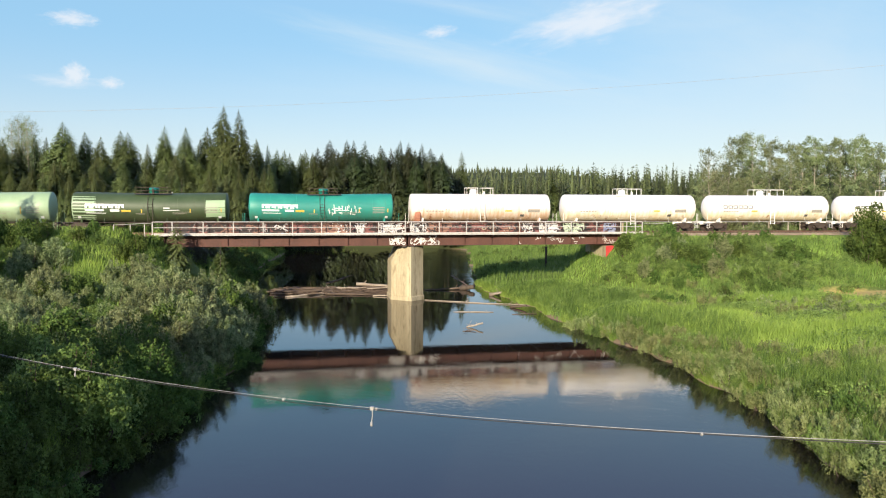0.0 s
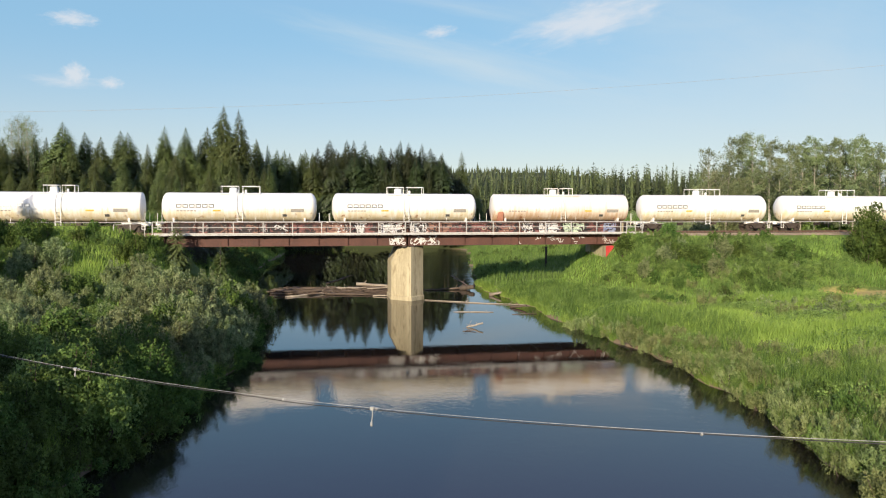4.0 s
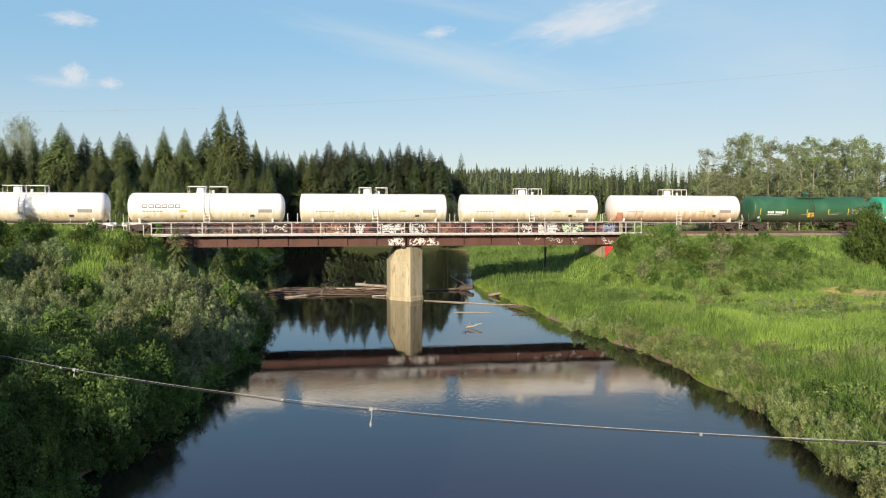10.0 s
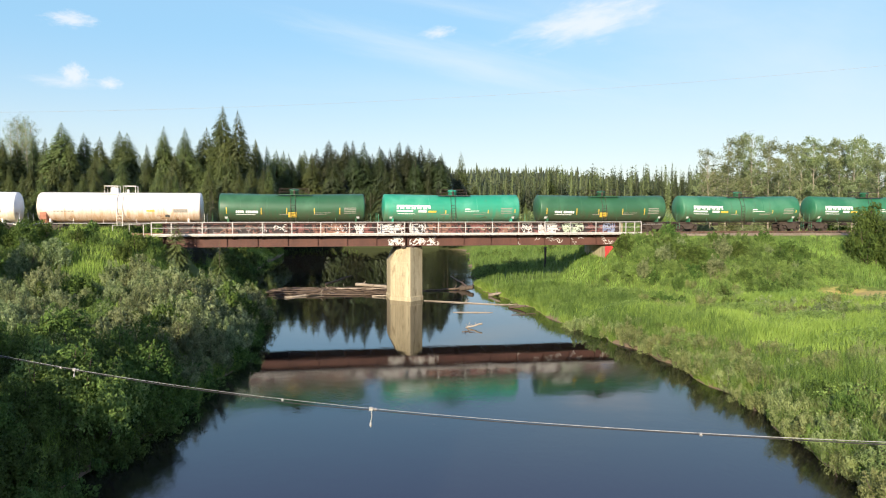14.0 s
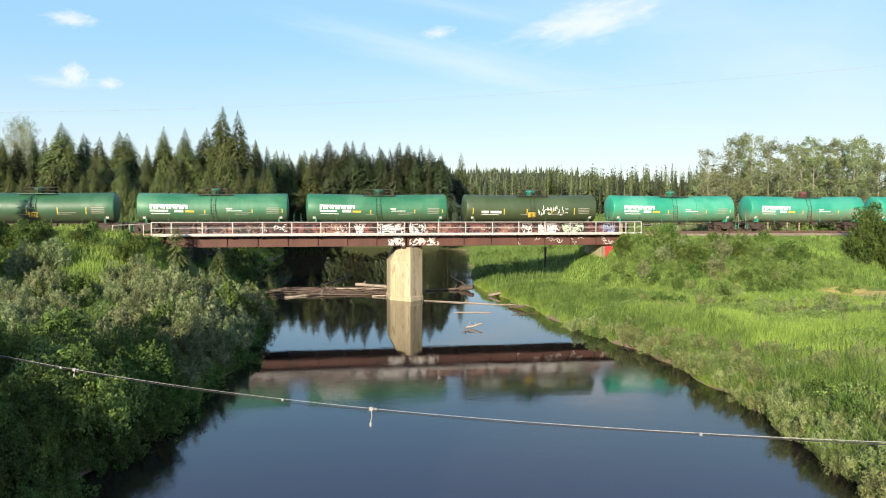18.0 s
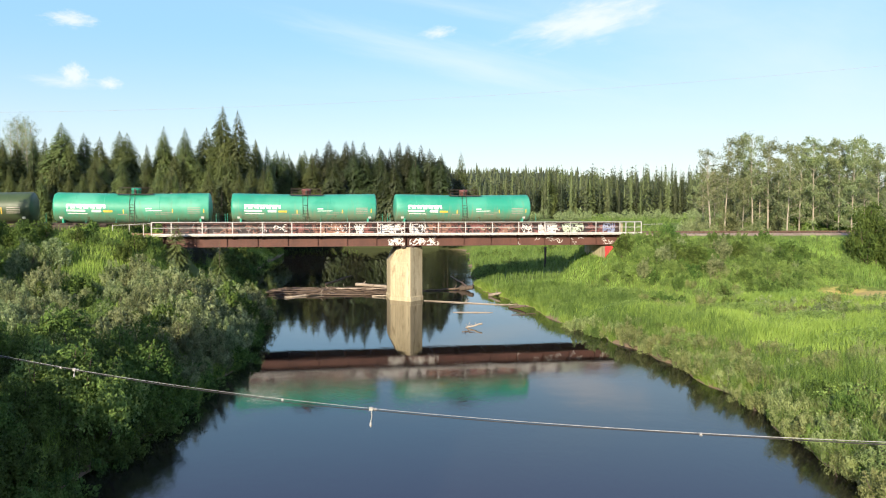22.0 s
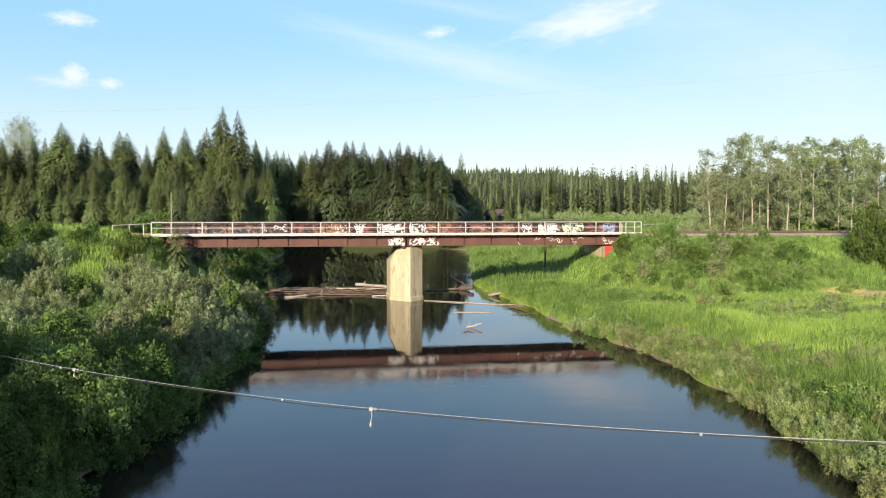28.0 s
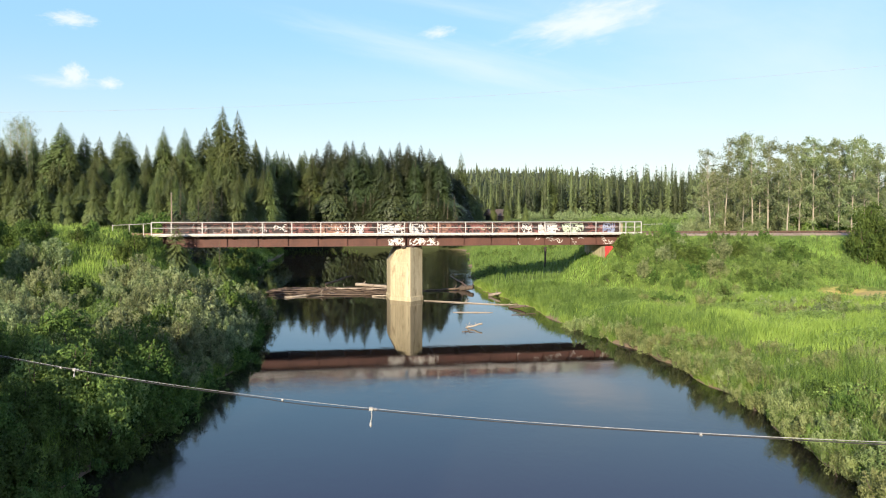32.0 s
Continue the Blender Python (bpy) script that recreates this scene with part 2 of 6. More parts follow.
ASPEN = leafage("aspen_leaves", (0.130, 0.168, 0.070), (0.33, 0.375, 0.175), 0.45, 0.02, 0.35)
GRASS = leafage("tall_grass", (0.150, 0.248, 0.042), (0.355, 0.485, 0.094), 0.13, 0.0, 0.4)
REED = leafage("reed_grass", (0.092, 0.168, 0.034), (0.260, 0.388, 0.080), 0.25, 0.0, 0.4)
HERB = leafage("herb_leaves", (0.080, 0.142, 0.032), (0.255, 0.365, 0.088), 0.5, 0.0, 0.35)
WHITE = tank_paint("white_paint", (0.86, 0.85, 0.81), (0.80, 0.78, 0.72), (0.66, 0.55, 0.33), (0.34, 0.18, 0.09), 0.9)
CREAM = tank_paint("cream_paint", (0.82, 0.79, 0.72), (0.77, 0.71, 0.62), (0.54, 0.36, 0.21), (0.32, 0.14, 0.07), 1.0)
TEAL = tank_paint("teal_paint", (0.020, 0.235, 0.185), (0.030, 0.29, 0.22), (0.07, 0.17, 0.12), (0.08, 0.05, 0.03), 0.5)
SEA = tank_paint("sea_green_paint", (0.022, 0.275, 0.165), (0.075, 0.36, 0.235), (0.14, 0.19, 0.11), (0.08, 0.06, 0.03), 0.7)
SEA_DIRTY = tank_paint("dusty_sea_green_paint", (0.022, 0.270, 0.175), (0.055, 0.33, 0.22), (0.20, 0.21, 0.13), (0.12, 0.09, 0.05), 0.8)
BOTTLE = tank_paint("bottle_green_paint", (0.026, 0.102, 0.046), (0.046, 0.146, 0.072), (0.07, 0.08, 0.045), (0.06, 0.05, 0.03), 0.8)
MID = tank_paint("mid_green_paint", (0.024, 0.150, 0.072), (0.060, 0.205, 0.110), (0.08, 0.11, 0.06), (0.06, 0.05, 0.03), 0.8)
OLIVE = tank_paint("olive_paint", (0.045, 0.075, 0.030), (0.060, 0.092, 0.040), (0.05, 0.06, 0.03), (0.05, 0.04, 0.03), 0.7)
MINT = tank_paint("mint_paint", (0.30, 0.43, 0.25), (0.36, 0.48, 0.30), (0.22, 0.26, 0.15), (0.12, 0.08, 0.05), 0.5)
LETTER_WHITE = surface("white_lettering", (0.70, 0.72, 0.68), (0.82, 0.83, 0.80), 0.5, size=3.0)
LETTER_DARK = surface("dark_lettering", (0.05, 0.05, 0.05), (0.11, 0.11, 0.10), 0.5, size=3.0)
FADED = surface("faded_lettering", (0.50, 0.48, 0.44), (0.60, 0.58, 0.54), 0.5, size=3.0)
YELLOW = surface("yellow_reflector", (0.55, 0.36, 0.04), (0.70, 0.50, 0.08), 0.45, size=3.0)
GREY_PLATE = surface("grey_plate", (0.24, 0.22, 0.18), (0.36, 0.33, 0.28), 0.6, size=4.0)
PAINT_RED = surface("red_spray", (0.42, 0.03, 0.03), (0.58, 0.05, 0.05), 0.6, size=2.0)
PAINT_ORANGE = surface("orange_spray", (0.22, 0.105, 0.07), (0.33, 0.18, 0.125), 0.6, size=2.0)
PAINT_DULL = surface("dull_red_spray", (0.15, 0.052, 0.045), (0.25, 0.10, 0.085), 0.6, size=2.0)
PAINT_WHITE = surface("white_spray", (0.52, 0.50, 0.47), (0.70, 0.68, 0.64), 0.6, size=2.0)
PAINT_BLUE = surface("blue_spray", (0.19, 0.22, 0.34), (0.30, 0.34, 0.46), 0.6, size=2.0)
PAINT_GREEN = surface("pale_green_spray", (0.45, 0.55, 0.38), (0.58, 0.66, 0.48), 0.6, size=2.0)
PAINT_BLACK = surface("black_spray", (0.03, 0.03, 0.03), (0.06, 0.06, 0.06), 0.6, size=2.0)
CABLE = surface("weathered_cable", (0.014, 0.013, 0.012), (0.035, 0.033, 0.03), 0.6, size=4.0, bump=0.2)
STRAND = surface("steel_strand", (0.30, 0.295, 0.275), (0.48, 0.47, 0.44), 0.5, 0.3, size=5.0)
TIMBER = surface("weathered_timber", (0.16, 0.12, 0.09), (0.30, 0.24, 0.18), 0.85, size=1.0, bump=0.4)


# ---- mesh building ----
class Build:
    """Gathers vertices and faces for one mesh."""

    def __init__(self):
        self.v, self.f = [], []

    def add(self, verts, faces):
        k = len(self.v)
        self.v.extend(verts)
        self.f.extend([tuple(i + k for i in f) for f in faces])
        return self

    def box(self, cx, cy, cz, sx, sy, sz, turn=0.0, bevel=0.0):
        c, s = math.cos(turn), math.sin(turn)
        pts = []
        b = min(bevel, 0.45 * min(sx, sy))
        for z in (-sz / 2, sz / 2):
            if b:
                ring = [(-sx / 2 + b, -sy / 2), (sx / 2 - b, -sy / 2), (sx / 2, -sy / 2 + b), (sx / 2, sy / 2 - b), (sx / 2 - b, sy / 2), (-sx / 2 + b, sy / 2), (-sx / 2, sy / 2 - b), (-sx / 2, -sy / 2 + b)]
            else:
                ring = [(-sx / 2, -sy / 2), (sx / 2, -sy / 2), (sx / 2, sy / 2), (-sx / 2, sy / 2)]
            pts += [(cx + x * c - y * s, cy + x * s + y * c, cz + z) for x, y in ring]
        n = len(pts) // 2
        return self.add(pts, [tuple(range(n))[::-1], tuple(range(n, 2 * n))] + [(i, (i + 1) % n, n + (i + 1) % n, n + i) for i in range(n)])

    def tube(self, path, radii, n=8, caps=True):
        """A round tube along a path of points; radii one number or one a point."""
        if not hasattr(radii, "__len__"):
            radii = [radii] * len(path)
        path = [Vector(p) for p in path]
        pts = []
        for i, p in enumerate(path):
            way = (path[min(i + 1, len(path) - 1)] - path[max(i - 1, 0)]).normalized()
            side = way.cross(Vector((0, 0, 1)) if abs(way.z) < 0.95 else Vector((1, 0, 0))).normalized()
            over = side.cross(way)
            pts += [tuple(p + radii[i] * (math.cos(a) * side + math.sin(a) * over)) for a in (2 * math.pi * j / n for j in range(n))]
        faces = [(i * n + j, i * n + (j + 1) % n, (i + 1) * n + (j + 1) % n, (i + 1) * n + j) for i in range(len(path) - 1) for j in range(n)]
        if caps:
            faces += [tuple(range(n))[::-1], tuple(range((len(path) - 1) * n, len(path) * n))]
        return self.add(pts, faces)

    def lathe(self, profile, axis="x", n=24, at=(0, 0, 0)):
        """Turns (along, radius) pairs round an axis."""
        pts = []
        for a, r in profile:
            for j in range(n):
                u, w = r * math.cos(2 * math.pi * j / n), r * math.sin(2 * math.pi * j / n)
                p = {"x": (a, u, w), "y": (w, a, u), "z": (u, w, a)}[axis]
                pts.append((p[0] + at[0], p[1] + at[1], p[2] + at[2]))
        m = len(profile)
        faces = [(i * n + j, i * n + (j + 1) % n, (i + 1) * n + (j + 1) % n, (i + 1) * n + j) for i in range(m - 1) for j in range(n)]
        return self.add(pts, faces + [tuple(range(n))[::-1], tuple(range((m - 1) * n, m * n))])

    def mesh(self, name, material, smooth=False):
        me = bpy.data.meshes.new(name)
        me.from_pydata(self.v, [], self.f)
        me.materials.append(material)
        if smooth:
            me.polygons.foreach_set("use_smooth", [True] * len(me.polygons))
        me.update()
        return me


def quick_mesh(name, verts, quads, material, smooth=False):
    """A mesh from numpy arrays: vertices (n, 3) and faces (m, 3 or 4)."""
    me = bpy.data.meshes.new(name)
    k = quads.shape[1]
    me.vertices.add(len(verts))
    me.vertices.foreach_set("co", np.asarray(verts, np.float32).ravel())
    me.loops.add(quads.size)
    me.loops.foreach_set("vertex_index", quads.astype(np.int32).ravel())
    me.polygons.add(len(quads))
    me.polygons.foreach_set("loop_start", np.arange(0, quads.size, k, dtype=np.int32))
    me.polygons.foreach_set("use_smooth", np.full(len(quads), smooth))
    me.materials.append(material)
    me.update(calc_edges=True)
    me.validate()
    return me


def part(name, built, material, parent, label="", smooth=False):
    """Links a Build (or a ready mesh) as one mesh object under a thing or a part."""
    ob = new(name, built.mesh(name, material, smooth) if isinstance(built, Build) else built)
    ob.parent = parent
    return tagged(ob, label)


def empty(name, m, label, category, group="", kind=""):
    ob = new(name)
    ob.empty_display_size = 0.3
    ob.matrix_basis = m
    return tagged(ob, label, category, group, kind)


def along(s, y=0.0, z=0.0, rz=0.0):
    """A pose in the track's own frame: s along it to the right, y away from the camera."""
    return pose(*ORIGIN, 0, 0, TURN) @ pose(s, y, z, 0, 0, rz)


# ---- the lie of the land ----
BANK_Y = [-400, 0, 27, 33, 40, 48, 57, 65, 77, 89, 97, 112, 133, 164, 178, 186, 194, 290]
BANK_R = [26, 18, 15.4, 15.9, 16.1, 15.4, 13.8, 10.8, 8.9, 5.8, 4.5, 4.4, 5.0, 5.8, 5.0, -2.0, -60, -90]
BANK_L = [-15, -14, -13.6, -13.0, -13.2, -13.0, -14.6, -15.6, -18.6, -21.8, -24.2, -28.0, -31.5, -34.0, -38, -50, -90, -120]


def banks(y):
    return np.interp(y, BANK_Y, BANK_L), np.interp(y, BANK_Y, BANK_R)


def to_track(x, y):
    dx, dy = x - ORIGIN[0], y - ORIGIN[1]
    return dx * CT + dy * ST, -dx * ST + dy * CT


def wobble(x, y, size):
    return (np.sin(x / size + 1.3 * np.sin(y / size * 0.7)) + np.sin(y / size * 1.1 + 1.7 * np.sin(x / size * 0.6 + 2.0))) * 0.5


def height(x, y):
    """The ground's height over the water at plan points (numpy arrays)."""
    x, y = np.asarray(x, float), np.asarray(y, float)
    left, right = banks(y)
    s, v = to_track(x, y)
    edge = 0.45 * wobble(x, y, 1.9) + 0.28 * wobble(y, x, 0.8)
    out_r, out_l = x - right + edge, left - x + edge
    behind = np.clip((v - 4) / 14, 0, 1)
    rise_r = np.interp(out_r, [-3, -0.5, 0.4, 1.5, 8, 20, 40, 70], [-1.6, -0.35, 0.2, 0.75, 1.3, 1.75, 2.1, 2.6])
    rise_l = np.interp(out_l, [-3, -0.5, 0.4, 2.0, 8, 20, 40, 70], [-1.6, -0.35, 0.25, 1.1, 2.2, 2.9, 3.3, 3.6])
    far_r = np.interp(out_r, [-3, -0.5, 0.4, 2, 14, 30, 60], [-1.6, -0.35, 0.3, 0.9, 2.6, 4.6, 5.4])
    far_l = np.interp(out_l, [-3, -0.5, 0.4, 3, 8, 16, 40], [-1.6, -0.35, 0.3, 1.8, 3.6, 5.4, 6.0])
    low = np.where(out_r > out_l, rise_r * (1 - behind) + far_r * behind, rise_l * (1 - behind) + far_l * behind)
    low = low + np.where(low > 0.5, 0.22 * wobble(x, y, 4.1) + 0.12 * wobble(y, x, 1.9), 0)
    # the track's embankment, open between the abutments
    verge = np.clip((-31.5 - s) / 2, 0, 1) * np.clip((-3.0 - v) / 1.2, 0, 1)
    bed = 6.95 + 0.5 * verge - np.maximum(0, np.abs(v) - 3.6 - 1.6 * verge) * (0.36 + 0.03 * verge)
    gap = np.maximum(0, np.minimum(s + 30.0, 20.0 - s))
    bed = bed - gap * 1.2
    bed = bed + np.where(np.abs(v) > 4.2, 0.18 * wobble(x, y, 3.3), 0)
    h = np.maximum(low, bed)
    # distant wooded hills
    hill = np.clip((y - 420) / 900, 0, 1) ** 1.3 * (58 + 4 * np.sin(x / 170 + 0.6)) * np.clip(1.3 - 3.4 * np.abs(x / np.maximum(y, 1.0) - 0.06), 0.25, 1)
    return h + hill


def spread(fine0, fine1, step, far0, far1):
    """Grid lines: even in the middle, ever wider outwards."""
    lines = list(np.arange(fine0, fine1 + 0.01, step))
    gap, a = step, fine1
    while a < far1:
        gap *= 1.22
        a += gap
        lines.append(a)
    gap, a = step, fine0
    while a > far0:
        gap *= 1.22
        a -= gap
        lines.insert(0, a)
    return np.array(lines)


gx, gy = spread(-60, 56, 0.5, -3200, 3200), spread(20, 200, 0.65, -500, 4200)
GX, GY = np.meshgrid(gx, gy)
cells = np.arange(len(gy) * len(gx)).reshape(len(gy), len(gx))
quads = np.stack([cells[:-1, :-1], cells[:-1, 1:], cells[1:, 1:], cells[1:, :-1]], -1).reshape(-1, 4)
ground = new("ground", quick_mesh("ground", np.stack([GX, GY, height(GX, GY)], -1).reshape(-1, 3), quads, EARTH, True))
tagged(ground, "grassy river banks, railway embankment and distant land", "ground", kind="structure")

wv = np.array([(x, y, 0.0) for y in (-60, 40, 120, 290) for x in (-90, 0, 60)], float)
wq = np.array([(r * 3 + c, r * 3 + c + 1, r * 3 + c + 4, r * 3 + c + 3) for r in range(3) for c in range(2)])
tagged(new("water", quick_mesh("water", wv, wq, WATER, True)), "calm dark river water mirroring the sky and train", "river", kind="structure")

# ---- the track ----
bed = Build()
ring = [(-3.3, 6.80), (-1.9, 7.18), (1.9, 7.18), (3.3, 6.80), (3.0, 6.4), (-3.0, 6.4)]
for a, b in ((-700, -31.2), (20.5, 620)):
    pts = [(s, v, z) for s in (a, b) for v, z in ring]
    bed.add(pts, [tuple(range(6)), tuple(range(11, 5, -1))] + [(i, i + 6, (i + 1) % 6 + 6, (i + 1) % 6) for i in range(6)])
trackbed = part("ballast_bed", bed, BALLAST, None)
trackbed.matrix_basis = along(0)
tagged(trackbed, "brown crushed-stone ballast bed on the embankment", "track bed", kind="structure")
track = empty("railway_track", along(0), "single railway track of steel rails on dark ties", "railway track")
for v in (-0.755, 0.755):
    r = Build()
    prof = [(-0.07, 7.22), (0.07, 7.22), (0.07, 7.235), (0.012, 7.26), (0.012, 7.36), (0.036, 7.37), (0.036, 7.40), (-0.036, 7.40), (-0.036, 7.37), (-0.012, 7.36), (-0.012, 7.26), (-0.07, 7.235)]
    pts = [(s, v + y, z) for s in (-700, 620) for y, z in prof]
    r.add(pts, [tuple(range(12)), tuple(range(23, 11, -1))] + [(i, i + 12, (i + 1) % 12 + 12, (i + 1) % 12) for i in range(12)])
    part("rail", r, RAIL, track, "rusty rail with a worn bright head")
tie_mesh = Build().box(0, 0, 7.12, 0.23, 2.6, 0.19, bevel=0.02).mesh("tie", TIE)
for i in range(262):
    o = part("tie", tie_mesh, TIE, track)
    o.location.x = -70 + i * 0.54 + random.uniform(-0.02, 0.02)


# ---- the railway bridge: two half-through plate girder spans with a side walkway ----
SPANS = ((-29.6, -4.52), (-4.38, 20.35))
TOP, BOTTOM, NEAR, FAR, WALK = 8.50, 6.02, -2.45, 2.45, 7.30
bridge = empty("plate_girder_bridge", along(0), "rust-brown steel plate girder railway bridge with graffiti", "railway bridge")


def girder(a, b, v, face):
    web = Build().box((a + b) / 2, v, (TOP + BOTTOM) / 2, b - a, 0.03, TOP - BOTTOM - 0.06)
    g_ob = part("girder", web, GIRDER, bridge, "rust-brown riveted plate girder")
    part("top_flange", Build().box((a + b) / 2, v, TOP - 0.02, b - a, 0.42, 0.04, bevel=0.01), GIRDER, g_ob)
    part("bottom_flange", Build().box((a + b) / 2, v, BOTTOM + 0.02, b - a, 0.44, 0.045, bevel=0.01), GIRDER, g_ob)
    stiff = Build().box(0, face * 0.10, (TOP + BOTTOM) / 2, 0.02, 0.17, TOP - BOTTOM - 0.1).box(0, face * 0.022, (TOP + BOTTOM) / 2, 0.12, 0.014, TOP - BOTTOM - 0.1).mesh("stiffener", GIRDER)
    n = 9
    for i in range(n):
        o = part("stiffener", stiff, GIRDER, g_ob)
        o.location = (a + 0.12 + (b - a - 0.24) * i / (n - 1), v, 0)
    rivets = Build()
    for i in range(int((b - a) / 0.28)):
        for z in (BOTTOM + 0.14, TOP - 0.14):
            rivets.box(a + 0.1 + i * 0.28, v + face * 0.02, z, 0.04, 0.02, 0.04)
    tagged(part("rivets", rivets, GIRDER, g_ob), kind="stuff")
    return g_ob


girders = [girder(a, b, NEAR, -1) for a, b in SPANS]
for a, b in SPANS:
    girder(a, b, FAR, 1)
    part("floor_plate", Build().box((a + b) / 2, 0, 6.90, b - a, 4.8, 0.25), GIRDER, bridge)
    fb = Build().box(0, 0, 6.45, 0.25, 4.8, 0.6).mesh("floor_beam", GIRDER)
    for i in range(9):
        part("floor_beam", fb, GIRDER, bridge).location.x = a + 0.3 + (b - a - 0.6) * i / 8
# walkway on brackets outside the near girder
W0, W1 = -30.4, 22.3
for k in range(18):
    s0 = W0 + (W1 - W0) * k / 18
    s1 = W0 + (W1 - W0) * (k + 1) / 18 - 0.012
    part("walkway_plate", Build().box((s0 + s1) / 2, -3.0, WALK, s1 - s0, 0.9, 0.05), GRATE, bridge, "grey walkway plate")
part("kick_plate", Build().box((W0 + W1) / 2, -3.47, WALK + 0.09, W1 - W0, 0.012, 0.12), PALE_STEEL, bridge, "pale steel kick plate")
part("edge_angle", Build().box((W0 + W1) / 2, -3.48, WALK - 0.075, W1 - W0, 0.05, 0.06).box((W0 + W1) / 2, -3.44, WALK - 0.04, W1 - W0, 0.03, 0.03), GALV, bridge, "pale steel edge angle")
POSTS = [-30.53, -28.62] + [-25.6 + 2.985 * i for i in range(7)] + [-4.81, -4.14] + [-1.13 + 2.985 * i for i in range(7)] + [19.63, 22.2]
post = Build().box(0, -3.42, WALK + 0.6, 0.10, 0.07, 1.42, bevel=0.012).box(0, -3.485, WALK + 0.02, 0.11, 0.02, 0.22).mesh("railing_post", GALV)
bracket = Build().add([(x, v, z) for x in (-0.03, 0.03) for v, z in ((-2.47, 7.24), (-3.44, 7.24), (-3.44, 7.16), (-2.47, 6.78))], [(0, 1, 2, 3), (7, 6, 5, 4), (0, 4, 5, 1), (1, 5, 6, 2), (2, 6, 7, 3), (3, 7, 4, 0)]).mesh("bracket", GIRDER)
for s in POSTS:
    part("railing_post", post, GALV, bridge, "galvanised railing post").location.x = s
    if SPANS[0][0] < s < SPANS[1][1]:
        part("bracket", bracket, GIRDER, bridge).location.x = s
for z, r in ((WALK + 1.31, 0.045), (WALK + 0.73, 0.034)):
    for a, b in ((-30.53, -4.81), (-4.14, 22.2)):
        part("handrail", Build().tube([(a, -3.42, z), ((a + b) / 2, -3.42, z), (b, -3.42, z)], r), GALV, bridge, "galvanised handrail")
    part("handrail", Build().tube([(-4.81, -3.42, z), (-4.14, -3.42, z)], r * 0.8), GALV, bridge, "galvanised handrail")
for s in (20.35, 21.4):
    part("railing_post", post, GALV, bridge, "galvanised railing post").location.x = s
# low guard cables at both ends of the walkway
for name, a, b, posts in (("guard_fence", -34.2, -30.6, (-34.17, -32.6, -31.25)), ("guard_fence", 22.3, 24.8, (24.76,))):
    fence = empty(name, along(0), "thin galvanised guard rail beside the track", "guard rail", "guard rails")
    for s in posts:
        x, y, _ = along(s, -3.6).translation
        base = float(height(x, y))
        part("post", Build().box(s, -3.6, (base + 8.4) / 2, 0.06, 0.05, 8.4 - base), GALV, fence)
    part("rail", Build().tube([(a, -3.6, 8.33), (b, -3.6, 8.5 if a < 0 else 8.38)], 0.022), GALV, fence)


def scrawl(parent, s0, s1, z0, z1, material, strokes, width, v, seed, label, layer=0.0006):
    """Spray paint on a plate: overlapping flat strokes with bends, laid just proud of it."""
    rnd = random.Random(seed)
    b = Build()
    for i in range(strokes):
        x, z = rnd.uniform(s0, s1), rnd.uniform(z0, z1)
        a = rnd.uniform(0, 6.28)
        lift = v - 0.004 - layer * i
        pts = []
        for _ in range(rnd.randint(4, 7)):
            w = width * rnd.uniform(0.6, 1.3)
            nx, nz = -math.sin(a), math.cos(a)
            pts.append(((x + nx * w, lift, z + nz * w), (x - nx * w, lift, z - nz * w)))
            a += rnd.uniform(-1.0, 1.4)
            x = min(max(x + 0.17 * math.cos(a), s0), s1)
            z = min(max(z + 0.17 * math.sin(a), z0), z1)
        flat_pts = [p for pair in pts for p in pair]
        b.add(flat_pts, [(2 * k, 2 * k + 1, 2 * k + 3, 2 * k + 2) for k in range(len(pts) - 1)])
    return tagged(part("graffiti", b, material, parent, label), kind="stuff")


UP, DOWN = (7.45, 8.42), (6.12, 6.95)
face = NEAR - 0.018
PAINT_MAROON = surface("dark_maroon_spray", (0.026, 0.020, 0.018), (0.052, 0.034, 0.030), 0.6, size=1.5)
PAINT_GREY = surface("grey_spray", (0.20, 0.18, 0.17), (0.33, 0.30, 0.28), 0.6, size=2.0)
PAINT_CREAM = surface("cream_spray", (0.44, 0.36, 0.24), (0.60, 0.50, 0.36), 0.6, size=2.0)
for k, (s0, s1, m, n, w, lab) in enumerate((
        (-29.2, -4.8, PAINT_MAROON, 330, 0.13, "dark maroon paint under the scrawls"), (-28.5, -17.0, PAINT_DULL, 46, 0.06, "dull red spray-painted scrawl"),
        (-27.0, -19.0, PAINT_GREY, 26, 0.05, "grey spray-painted scrawl"), (-16.8, -8.0, PAINT_DULL, 70, 0.08, "dull red spray-painted scrawl"),
        (-15.0, -10.5, PAINT_CREAM, 26, 0.05, "cream spray-painted scrawl"), (-9.4, -4.8, PAINT_DULL, 24, 0.06, "dull red spray-painted scrawl"))):
    scrawl(girders[0], s0, s1, *UP, m, n, w, face + 0.004 * (k == 0) + 0.002, 110 + k, lab, 0.00002)
